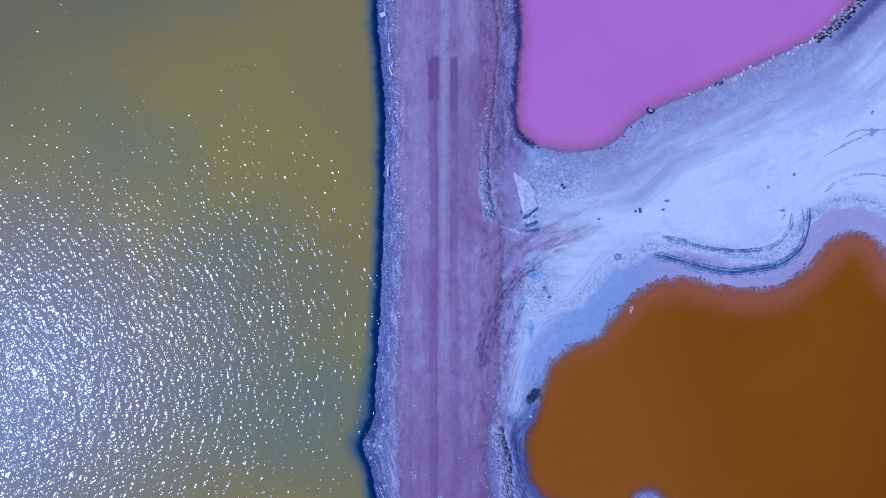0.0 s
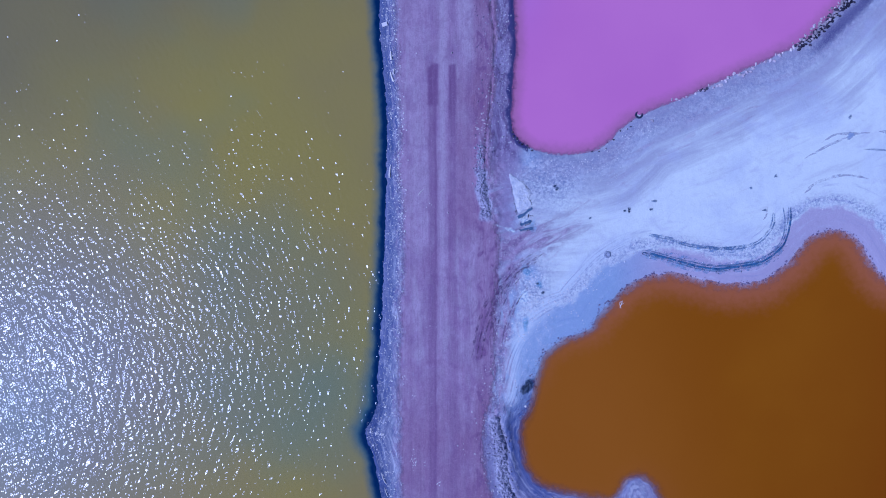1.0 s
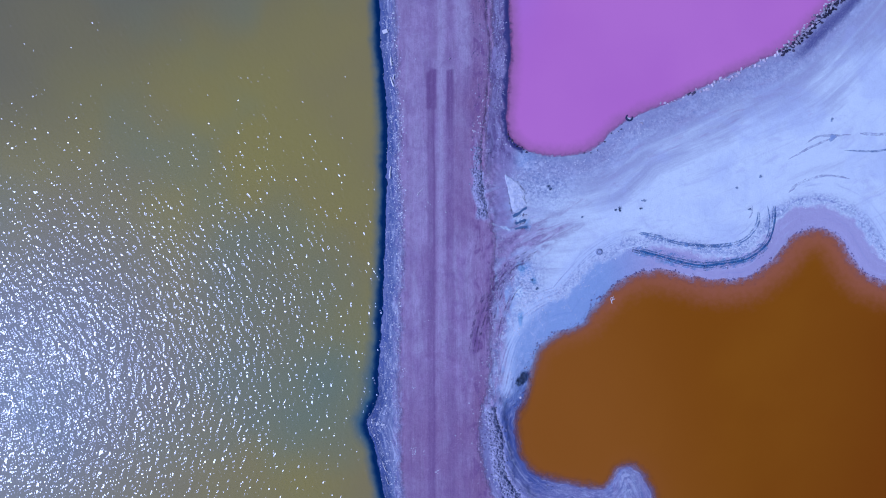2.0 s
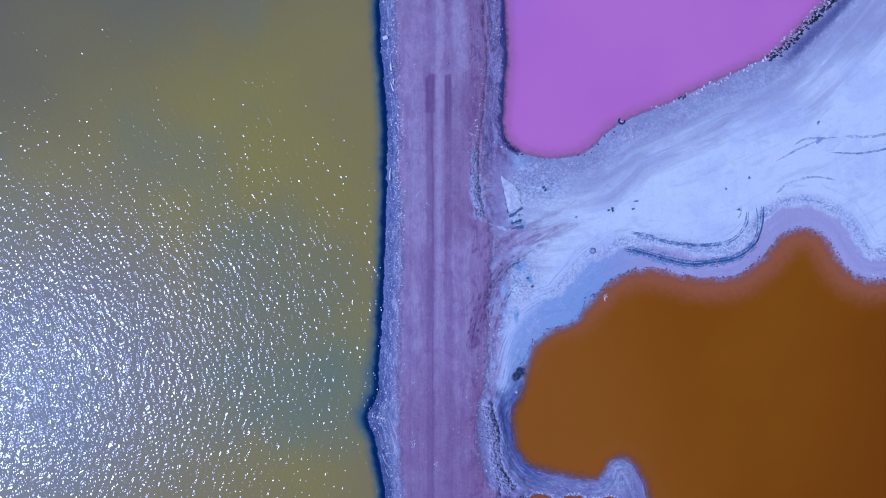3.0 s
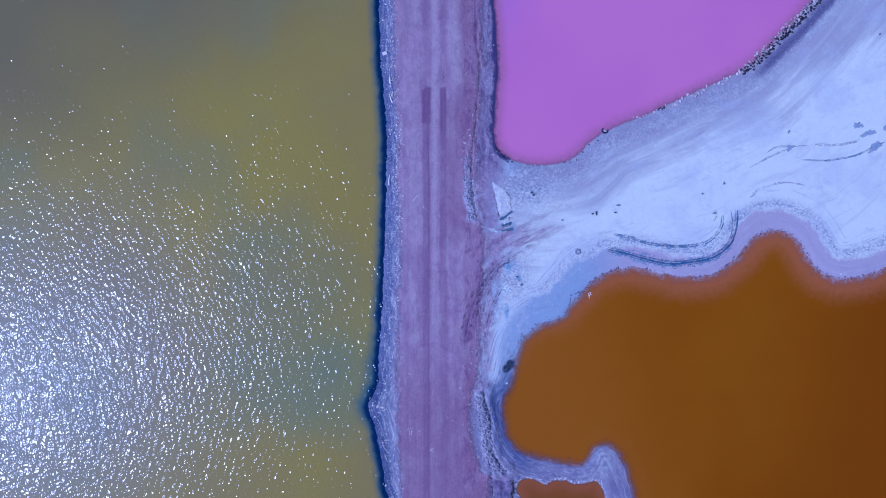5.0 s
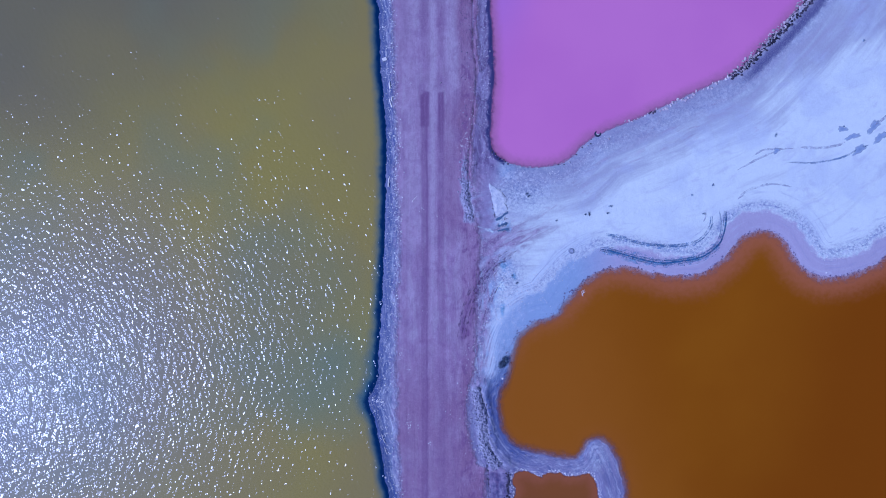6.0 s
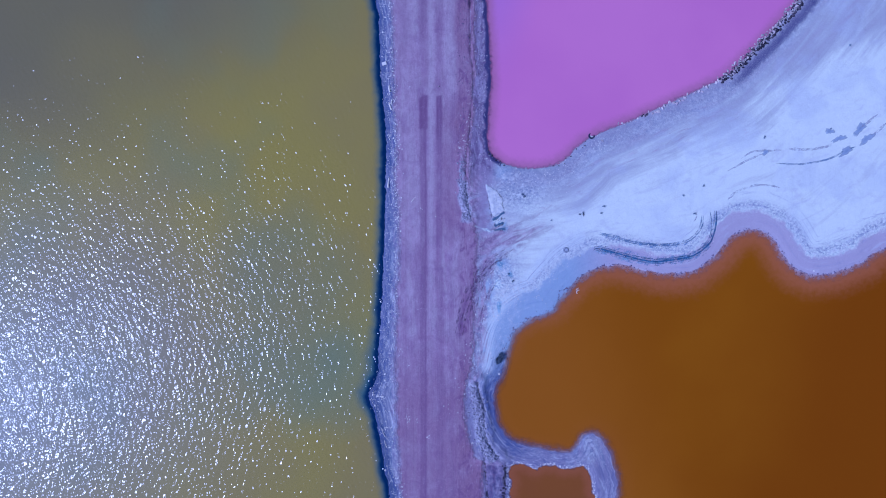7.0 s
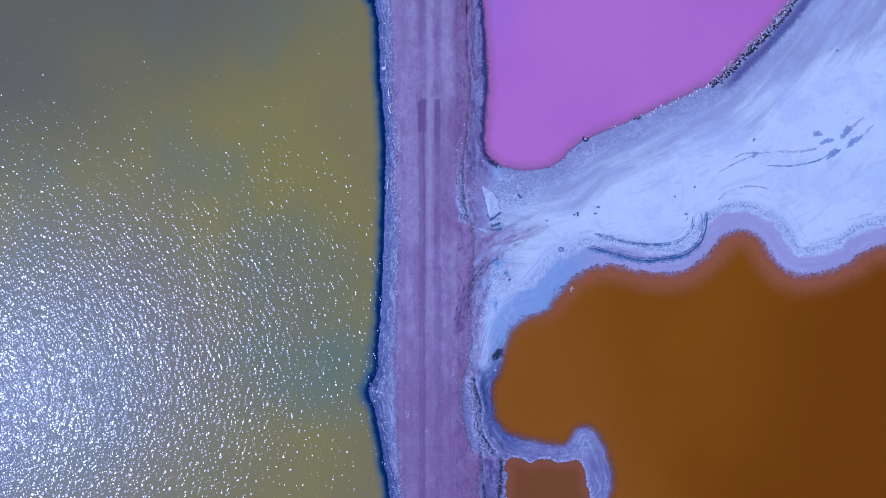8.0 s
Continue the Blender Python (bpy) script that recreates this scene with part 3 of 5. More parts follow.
FAN = [[(3.0, -9.5), (3.6, -6.6), (4.7, -4.0), (6.0, -2.3), (8.0, -1.0), (10.2, 0.3), (12.6, 1.6)],
       [(3.9, -8.0), (4.5, -5.4), (5.6, -3.2), (6.9, -1.7), (8.6, -0.5), (10.0, 0.5)],
       [(4.2, -3.4), (4.9, -1.3), (5.9, 0.2), (7.8, 1.2), (10.6, 2.7), (13.0, 3.7)],
       [(4.0, -1.0), (5.0, 0.5), (6.4, 1.5), (8.2, 2.2)],
       [(4.5, -7.4), (5.0, -5.2), (5.9, -3.4), (6.6, -2.5)],
       [(5.1, -9.0), (5.6, -6.4), (6.5, -4.4), (7.3, -3.3)]]
FAN_WIDE = (0.34, 0.24, 0.36, 0.2, 0.17, 0.14)
FAN_POWER = (1.0, 0.9, 0.6, 0.6, 0.9, 0.7)


BAND = smooth_line([(15.5, 0.4), (13.7, -0.6), (11.6, -2.5), (8.7, -5.2), (6.9, -7.4), (6.2, -9.6), (5.95, -12.8)])
HOOK = smooth_line([(3.5, 2.9), (3.9, 2.2), (4.6, 1.85), (5.4, 1.5), (6.2, 1.25)])


def fan_tracks(x, y):
    """Where wheels turn off the road onto the flat."""
    out, bend = np.zeros(x.shape), 0.16 * value_noise(x, y, 0.9, 22) + 0.06 * value_noise(x, y, 0.25, 23, 2)
    near = (x > 2) & (x < 15) & (y > -11) & (y < 6)
    for c, wide, power in zip(FAN, FAN_WIDE, FAN_POWER):
        d = line_distance(x[near], y[near], smooth_line(c)) + bend[near]
        out[near] = np.maximum(out[near], power * hump(d, 0, wide))
    return np.clip(out * (0.8 + 0.4 * value_noise(x, y, 1.6, 24)) * (1 - 0.75 * step(x, 7.0, 12.5)), 0, 1)


def ground_fields(x, y, p):
    n1, n2 = value_noise(x, y, 4, 21), value_noise(x, y, 0.8, 22)
    west = 1 - step(x, 12, 19)
    spit = 1 - step(y, -19, -15)
    wide = (2.0 + 0.9 * west) * (1 - spit) + 0.3 * spit
    o = p["orange"] + (0.35 + 0.35 * west) * n1 + 0.2 * n2
    wet = 1 - step(o, wide - 0.7, wide + 0.5)
    wet = np.maximum(wet, 0.35 * (1 - step(p["pink"] + 0.4 * n2, 0.2, 1.6)) * step(x, 6, 9))
    causeway = 1 - step(x, 6.0, 8.0)
    wet = np.maximum(wet, 0.62 * causeway * (1 - step(y, 3, 9)))
    wet = np.maximum(wet, 0.62 * (1 - step(x, -3, -2)))
    wet = np.maximum(wet, 0.7 * hump(x, 7.6, 1.5) * hump(y, 7.6, 1.6))
    wet = np.maximum(wet, 0.8 * hump(x, 7.6, 0.9) * hump(y, -2.3, 1.2))
    crust = 0.05 + 0.95 * step(p["pink"] + 1.6 * n1, 0.5, 9)
    crust = crust * (0.55 + 0.45 * step(x + 0.5 * y, 6, 15)) + 0.5 * hump(o, wide + 0.6, 0.7)
    crust = crust + 0.5 * step(1 - np.hypot((x - 24.3) / 3.3, (y - 2.2) / 2.2), 0, 0.5) + 0.4 * step(1 - np.hypot((x - 41) / 5, (y - 2.6) / 4), 0, 0.5)
    crust = np.minimum(crust * (1 - 0.8 * step(y - 0.35 * (x - 36), 13, 21)), 0.95)
    drift = (x - 5.2) * 0.27 - 0.1
    mud = 0.85 * hump(y, drift, 1.6) * (1 - step(x, 6.5, 14)) * step(x, 3, 5) + 0.8 * hump(x, 5.9, 1.1) * hump(y, -2.5, 2.2) + 0.2 * hump(y, (x - 10) * 0.48 + 4.0, 2.4) * step(x, 9, 16) * (1 - step(x, 26, 40))
    mud = np.maximum(mud, 0.7 * (1 - step(x, 5.6, 7.2)) * (1 - step(y, -23, -21)))
    mud = np.maximum(mud, 0.7 * (1 - step(x, 6.5, 7)) * step(y, 8, 10))
    rim = np.minimum(p["lake"], p["pink"] + 1.4 * step(x, 6.6, 9.0))
    dark = 1 - step(rim + 0.15 * n2, np.where(x > 0, 0.1, 0.2), np.where(x > 0, 0.75, 0.75 + 0.75 * (1 - step(y, -15, -9))))
    beside = 1.25 * (1 - step(-p["road"] + 0.5 * n2, 0.4, 2.5)) * (1 - step(y, 9, 12)) * (0.7 + 0.4 * n1)
    mud = np.maximum(mud, np.where(x > 0, beside, 1.0 * (1 - step(-p["road"] + 0.3 * n2, -0.1, 0.7))))
    mud = np.maximum(mud, 0.75 * hump(x, 5.2, 0.9) * step(y, 1.5, 3) * (1 - step(y, 7.5, 9.5)))
    mud = np.maximum(mud, 0.75 * spit * (0.8 + 0.5 * n1) * (x > 5))
    dark = np.maximum.reduce([dark, 0.8 * hump(x, 6.9, 0.6) * hump(y, 8.8, 0.55), 0.55 * hump(np.hypot((x - 6.7) / 0.5, (y - 7.3) / 0.7) + 0.3 * n2, 0, 1)])
    dark = np.maximum(dark, 0.8 * hump(p["pink"], 0.95 + 0.03 * (x - 31) + 0.15 * n1, 0.8) * step(x, 29, 33))
    dark = np.maximum(dark, np.where(x < 9, 0.7 * hump(p["pool"], 0.25, 0.35), 0))
    speck = np.maximum.reduce([hump(o, wide + 0.5, 0.7), 0.9 * (1 - step(x, -3, -2)), 0.8 * hump(p["pink"], 1.2, 0.9) * step(x, 6, 8), 0.5 * hump(p["pink"], 0.9, 0.3), 0.9 * (1 - step(x, 8, 10)) * (1 - step(np.abs(y + 4), 6, 14)),
                               0.8 * hump(p["crack"], 0.45, 0.6) * (x < 8), 0.9 * hump(p["pool"], 0.1, 0.3)])
    cyan = np.maximum.reduce([hump(np.hypot((x - cx) / rx, (y - cy) / ry) + 0.35 * n2, 0, 1.0) for cx, cy, rx, ry in
                              ((18.3, -0.9, 1.3, 0.28), (20.6, -1.6, 1.5, 0.3), (23.0, -2.0, 1.5, 0.22), (26.6, -1.5, 1.2, 0.3), (7.25, -2.1, 0.6, 0.75), (7.75, 1.7, 0.6, 0.7), (8.4, -3.3, 0.35, 0.5), (7.2, -6.6, 0.25, 1.0))])
    calm = np.clip(hump((x - 5.6 - 0.12 * (y - 4)) / 0.9, 0, 1) * step(y, 0.5, 2.0) * (1 - step(y, 8.5, 10)), 0, 1)
    white = np.clip(1.1 * hump(np.hypot((x - 7.1) / 0.5, (y + 4.2) / 0.8) + 0.3 * n2, 0, 1) + 0.9 * hump(np.hypot((x - 7.2) / 0.6, (y - 2.1) / 0.7) + 0.3 * n2, 0, 1) + 0.75 * hump(line_distance(x, y, HOOK) + 0.1 * n2, 0, 0.17), 0, 1)
    fields = dict(band=hump(line_distance(x, y, BAND) + 0.15 * n2, 0, 0.6), berm=berm(x, y), soaked=np.where(x < 0, 1 - step(p["lake"] + 0.2 * n2, 0.35, 1.8), 1.1 * (1 - step(p["orange"] + 0.15 * n2, 0.5, 2.0)) * (1 - step(y, -14, -10)) * (1 - step(x, 8, 12))), strip=np.maximum(step(x, 3.6, 4.4) * (1 - step(x, 6.2, 7.0)) * step(y + 0.6 * n2, 6.0, 8.5), 0.9 * step(x, 5.2, 5.8) * (1 - step(x, 7.5, 8.0)) * (1 - step(y + 0.3 * n2, -23.2, -22.4))), salted=hump(x, 5.3 + 0.2 * n1, 0.35),
                  black_mud=np.where((x > 4) & (x < 7.4) & (y > 7.5), 1 - step(p["pink"] + 0.3 * n2, 0.1, 0.65), 0.55 * step(x, 5.5, 6.0) * (1 - step(x, 7.4, 7.8)) * (1 - step(y + 0.3 * n2, -23.2, -22.4))), fan=fan_tracks(x, y), cyan=cyan, calm=calm, white=white, wet=wet, crust=crust, mud=mud, dark=dark, speck=speck, eastern=step(x, 0, 2), silt=np.where(x < 0, 0.85 + 0.15 * n1 + 0.2 * (1 - step(y, -12, -4)), 0.42 * hump(p["pink"], 0.5, 1.3) * step(x, 6, 9) + (1 - step(y, -16.5, -11.5)) * (0.8 + 0.2 * n1 - 0.35 * hump(np.hypot(x - 16.8, y + 21), 0, 1.6)) * (x < 25)),
                open_flat=step(y, -16, -11), bank=np.where(x < 0, step(p["lake"], 0.15, 0.5), 0.8 * (1 - step(y, -13, -8)) * step(x, 4, 5)), run=0.88 * x + 0.47 * y, from_pink=np.clip(line_distance(x, y, PINK_LINE, True), -1, 60), from_orange=np.clip(line_distance(x, y, ORANGE_LINE, True), -1, 60),
                rough_crust=np.clip(np.maximum.reduce([0.6 * hump(p["pink"], 1.0, 1.3) * step(x, 6, 8), 1.3 * hump(x, 9.0, 2.8) * hump(y, 6.0, 2.4), hump(x, 7.8, 1.6) * hump(y, -3.6, 2.6), 0.75 * (x < 0), hump(o, wide + 0.5, 0.5)]), 0, 1), pinkish=step(x + 0.6 * n1, 14, 20), fanned=step(y, -3.2, -1.4) * (x > 0), crack=(1 - step(p["crack"], 0.02, 0.2)) * (0.75 + 0.5 * value_noise(x, y, 1.3, 33)),
                strand=np.minimum(p["lake"], p["orange"]) + 0.06 * n2, banded=np.maximum(hump(p["lake"], 0.9, 0.7), 1.0 * (1 - step(y, -17, -13)) * (x > 5.0) * step(y, -23, -22)) * 0.85)
    fields["speck"], fields["rough_crust"] = fields["speck"] * (1 - 0.85 * calm), fields["rough_crust"] * (1 - 0.8 * calm)
    fields["silt"] = fields["silt"] * (1 - 0.95 * dark * (x < 0) * (1 - step(y, -15, -7)))
    fields["silt"] = fields["silt"] * (1 - 0.55 * np.clip(mud * (y > -12 - 20 * (x < 0)), 0, 1))
    fields["silt"] = fields["silt"] * (1 - step(-y, 22.2, 23) * (x > 0) * (1 - step(x, 7.2, 7.8)))
    return fields


def road_fields(x, y, p):
    n = value_noise(x, y, 5, 31)
    south = 1 - step(y, -6, 3)
    wetter = step(15.5 + 0.25 * value_noise(x, y, 0.5, 32) - y, 0, 0.3)
    block = step(y, 11.7 + 0.2 * n, 12.1 + 0.2 * n)
    fresh = wetter * (0.46 + 0.5 * block)
    left = step(hump(x, -0.66 + 0.05 * n, 0.40 + 0.12 * block), 0.25, 0.7) * (0.16 + fresh * (0.85 - 0.2 * south))
    right = step(hump(x, 0.98 + 0.08 * n, 0.36), 0.2, 0.75) * (0.14 + wetter * (0.3 + 0.5 * step(y, 9, 12.5)) * (1 - 0.6 * south))
    lane = 0.30 * hump(x, -0.45 + 0.1 * n, 0.10) * (1 - block) + 0.22 * hump(x, 2.3 + 0.25 * n, 0.22) * (1 - step(y, -4, 2)) + 0.2 * hump(x, 1.35 + 0.2 * n, 0.15) * south + 0.22 * hump(x, -2.5 + 0.1 * n, 0.12) * (1 - step(y, 2, 6))
    north = step(y, 19.5, 22.5)
    rut = left + right + lane + north * (0.45 * hump(x, -0.75 + 0.06 * n, 0.36) + 0.35 * hump(x, 0.95 + 0.08 * n, 0.4) + 0.3 * hump(x, -2.6 + 0.2 * n, 0.5))
    damp = 0.5 * north * step(x + 0.3 * n, 2.0, 2.8) + 0.55 * step(x + 0.4 * n, 0.5, 1.6) * step(y, -2, 3) * (1 - step(y, 13, 16)) + 0.75 * step(x + 0.4 * n, 2.4, 3.2) * step(y, 5, 9)
    damp = damp + 0.7 * step(x, 2.4, 3.6) * south * (0.7 + 0.4 * n) + (0.72 + 0.3 * n) * (1 - step(y, -19, -8))
    light = 0.8 * hump(line_distance(x, y, HOOK), 0, 0.13) + 0.6 * hump(np.hypot(x + 1.8, y + 9.2), 0, 0.55) + 0.6 * hump(np.hypot(x - 3.5, y + 7.7), 0, 0.5) + 0.55 * hump(np.hypot((x + 2.25) / 0.3, (y + 18) / 1.0), 0, 1) + 0.4 * hump(np.hypot(x - 1.9, y - 11.2), 0, 0.6) + 0.65 * hump(x, 0.15, 0.30) * (1 - 0.5 * south) + 0.4 * hump(x, -2.2, 0.9) * (0.7 + 0.5 * n) * (1 - 0.5 * south) + 0.5 * step(y, 14, 17) * hump(x, 2.2, 0.8) + 0.12 * step(y, -2, 12)
    return dict(berm=berm(x, y), inside=p["road"], grit=np.clip(0.25 + 0.75 * step(x + 0.4 * n, 2.2, 3.8), 0, 1), eastern=step(x, 0, 2), rut=np.clip(rut, 0, 1), damp=np.clip(damp, 0, 1), light=np.clip(light, 0, 1), crack=(1 - step(p["crack"], 0.02, 0.22)) * (0.6 + 0.6 * value_noise(x, y, 1.3, 33)),
                fan=fan_tracks(x, y),
                edge=np.maximum((1 - step(p["road"], -0.3, np.where(x > 0, 1.0, 1.2))) * np.where(x > 0, 0.95, 1.15) - 0.6 * (x > 0) * hump(y, -2.5, 4.0), 0.75 * hump(p["crack"], 0.4, 0.45) * step(y, 1.0, 2.0) * (1 - step(y, 9, 11))))


# ---- ground, road, waters ----
XS, YS = axis(-7.6, 49.5, 0.11, 1800), axis(-28.5, 27.5, 0.11, 1800)
ground = sheet("ground", XS, YS, GROUND, height, fields=ground_fields)
tagged(ground, "pale salt-crusted flat between coloured evaporation ponds", "salt flat", kind="structure")
road = sheet("road", axis(-4.6, 6.6, 0.09, 0.5), axis(-28.5, 27.5, 0.11, 380), ROAD, lambda x, y, p: height(x, y, p) + 0.022 * step(p["road"], -0.1, 0.8) - 0.004,
             lambda x, y, p: p["road"] > 0, road_fields)
tagged(road, "mauve dirt causeway road with worn wheel ruts", "dirt road", kind="structure")


def waves(x, y):
    """Wind ripples on the lake: many small wave trains about one heading, fading out far away."""
    r = np.random.default_rng(11)
    z = np.zeros(x.shape)
    for n, slope, short, long, fan in ((90, 0.136, 0.17, 0.45, 0.85), (40, 0.098, 0.45, 0.97, 0.8), (10, 0.02, 1.2, 2.6, 0.4)):
        for _ in range(n):
            k = math.tau / math.exp(r.uniform(math.log(short), math.log(long)))
            a, f = radians(14) + r.normal(0, fan), r.uniform(0, math.tau)
            z += np.sin((x * math.cos(a) + y * math.sin(a)) * k + f) * (slope * math.sqrt(2 / n) / k)
    gust = 1 + 0.22 * value_noise(x, y, 7, 51)
    return z * gust * step(x, -60, -48) * (1 - step(np.abs(y), 29, 36))


def pond(name, xs, ys, key, material, label, level=WATER):
    shore_of = dict(lake=to_lake, pink=to_pink, orange=to_orange, pool=to_pool)[key]
    def fields(x, y, p):
        teal = 0.5 * hump(np.hypot((x + 9.5) / 1.3, (y + 11.0) / 1.6), 0, 5.8) + 0.45 * value_noise(x, y, 8, 41) - 0.06
        cloudy = 4 * value_noise(x, y, 10, 42)
        # Tone masks by position, not depth; the lake's paints its dull sky reflection.
        deep = dict(lake=0.75 * step(y - 0.5 * x + cloudy, 20, 44), orange=step(x - 0.4 * y + cloudy, 30, 50), pink=0.5 * (1 - step(x - 0.25 * (y - 20), 5.5, 11)) * step(y, 13, 27)).get(key, 0 * x)
        return dict(shore=-p[key], deep=deep, teal=np.clip(teal, 0, 1), brown=(1 - step(x + 0.3 * y, 7, 22)) * (key == "orange"), rosy=step(y, -14, -6) * 0.9 + 0.1 if key == "orange" else np.ones(x.shape))
    ob = sheet(name, xs, ys, material, lambda x, y, p: level + (waves(x, y) if key == "lake" else np.zeros(x.shape)), lambda x, y, p: p[key] < 0.35, fields,
               lambda x, y: {key: shore_of(x, y)})
    return tagged(ob, label, "pond", kind="structure")


def finer(line, lo, hi, pace):
    """The grid lines of an axis, with a finer stretch from lo to hi."""
    return np.concatenate([line[line < lo - pace], np.arange(lo, hi, pace), line[line > hi + pace]])


LAKE_XS = axis(-48.0, -3.4, 0.06, 500)
pond("lake_water", finer(LAKE_XS[LAKE_XS < -3.4], -37.0, -3.4, 0.048), finer(axis(-28.5, 27.5, 0.066, 370), -20.5, 20.2, 0.056), "lake", LAKE,
     "wind-ruffled olive-green lake water glittering in the sun")
pond("pink_pond_water", np.arange(4.6, 46, 0.16), np.concatenate([np.arange(6.5, 28, 0.16), np.arange(28.5, 78, 1.0)]), "pink", PINKWATER, "smooth opaque pink brine pond")
pond("orange_pond_water", np.concatenate([np.arange(5.6, 50, 0.14), np.arange(50.5, 80, 1.0)]), np.concatenate([np.arange(-70, -28, 1.0), np.arange(-28, 2.6, 0.14)]), "orange", ORANGEWATER,
     "still rust-orange brine pond with a soft pinkish rim")
pond("small_pool_water", np.arange(7, 18.5, 0.12), np.arange(-37, -22, 0.12), "pool", POOLWATER, "small rust-red brine pool behind a salt spit")

# ---- helpers for things ----
def part(name, bm, material, parent=None, label=""):
    me = bpy.data.meshes.new(name)
    bm.to_mesh(me)
    bm.free()
    me.materials.append(material)
    ob = new(name, me)
    ob.parent = parent
    return tagged(ob, label) if label else ob


def base_at(name, x, y, turn=0.0, lift=0.0):
    ob = new(name)
    ob.matrix_basis = pose(x, y, ground_z(x, y) + lift, 0, 0, turn)
    return ob


def box(bm, size, m=None, bevel=0.0):
    made = bmesh.ops.create_cube(bm, size=1, matrix=(m or Matrix()) @ Matrix.Diagonal((*size, 1)))
    if bevel:
        edges = list({e for v in made["verts"] for e in v.link_edges})
        bmesh.ops.bevel(bm, geom=edges, offset=bevel, segments=1, affect="EDGES")


def limb(bm, points, radii, sides=6):
    """A bent, tapering rod."""
    rings = []
    for i, p in enumerate(points):
        a, b = Vector(points[max(i - 1, 0)]), Vector(points[min(i + 1, len(points) - 1)])
        turn = (b - a).to_track_quat("Z", "X").to_matrix()
        rings.append([bm.verts.new(Vector(p) + turn @ Vector((math.cos(k * math.tau / sides), math.sin(k * math.tau / sides), 0)) * radii[i]) for k in range(sides)])
    for r, s in zip(rings, rings[1:]):
        for k in range(sides):
            bm.faces.new((r[k], r[(k + 1) % sides], s[(k + 1) % sides], s[k]))
    bm.faces.new(rings[0][::-1])
    bm.faces.new(rings[-1])


def rock_mesh(name, seed, material, flat=0.6, fine=2, cut=(0.26, 0.4)):
    rnd = random.Random(seed)
    bm = bmesh.new()
    bmesh.ops.create_icosphere(bm, subdivisions=fine, radius=0.5)
    for k in range(7):
        n = Vector((rnd.gauss(0, 1), rnd.gauss(0, 1), abs(rnd.gauss(0, 0.7)))).normalized()
        bmesh.ops.bisect_plane(bm, geom=bm.verts[:] + bm.edges[:] + bm.faces[:], plane_co=n * rnd.uniform(*cut), plane_no=n, clear_outer=True)
        bmesh.ops.holes_fill(bm, edges=[e for e in bm.edges if e.is_boundary])
    off, sx, sy = Vector((seed * 3.1, seed * 1.7, 0)), rnd.uniform(0.8, 1.25), rnd.uniform(0.7, 1.0)
    for v in bm.verts:
        k = 1.25 + 0.3 * noise.noise(v.co * 2.2 + off) + 0.12 * noise.noise(v.co * 6 + off)
        c = v.co * k
        v.co = (c.x * sx, c.y * sy, max(c.z, -0.3) * flat)
    me = bpy.data.meshes.new(name)
    bm.to_mesh(me)
    bm.free()
    me.materials.append(material)
    return me


def scatter(name, places, material, label, category, low=0.3, tall=0.7):
    """Many tiny uneven lumps in one mesh: rows of x, y, size."""
    p = np.array(places)
    z = height(p[:, 0], p[:, 1])
    rnd = np.random.default_rng(5)
    unit = np.array([(1, 0, 0), (0, 1, 0), (-1, 0, 0), (0, -1, 0), (0.1, 0.1, 1), (0, 0, -0.6)])
    verts = unit[None] * (p[:, 2] / 2)[:, None, None] * rnd.uniform(0.6, 1.3, (len(p), 6, 3)) * (1, 1, tall)
    turn = rnd.uniform(0, math.tau, len(p))
    c, s = np.cos(turn)[:, None], np.sin(turn)[:, None]
    verts = np.stack([verts[..., 0] * c - verts[..., 1] * s + p[:, :1], verts[..., 0] * s + verts[..., 1] * c + p[:, 1:2], verts[..., 2] + (z + low * p[:, 2] * 0.3)[:, None]], -1)
    faces = np.array([(0, 1, 4), (1, 2, 4), (2, 3, 4), (3, 0, 4), (1, 0, 5), (2, 1, 5), (3, 2, 5), (0, 3, 5)])
    faces = (faces[None] + 6 * np.arange(len(p))[:, None, None]).reshape(-1, 3)
    me = bpy.data.meshes.new(name)
    me.from_pydata(verts.reshape(-1, 3).tolist(), [], faces.tolist())
    me.materials.append(material)
    return tagged(new(name, me), label, category, kind="stuff")


def along(line, count, rnd, lo, hi, offset, spread, sizes, test=None):
    """Places beside a line: offset metres to its left, within the span lo..hi of its points."""
    seg = line[lo:hi]
    out = []
    while len(out) < count:
        i = rnd.randrange(len(seg) - 1)
        a, b, u = seg[i], seg[i + 1], rnd.random()
        if rnd.random() > np.hypot(*(b - a)) / 1.2:
            continue
        q, d = a + (b - a) * u, (b - a) / (np.hypot(*(b - a)) + 1e-9)
        o = offset + rnd.gauss(0, spread)
        x, y = q[0] - d[1] * o, q[1] + d[0] * o
        if -29 < y < 29 and -8 < x < 50 and (test is None or test(x, y)):
            out.append((x, y, sizes[0] + (sizes[1] * 1.3 - sizes[0]) * rnd.random() ** 3))
    return out


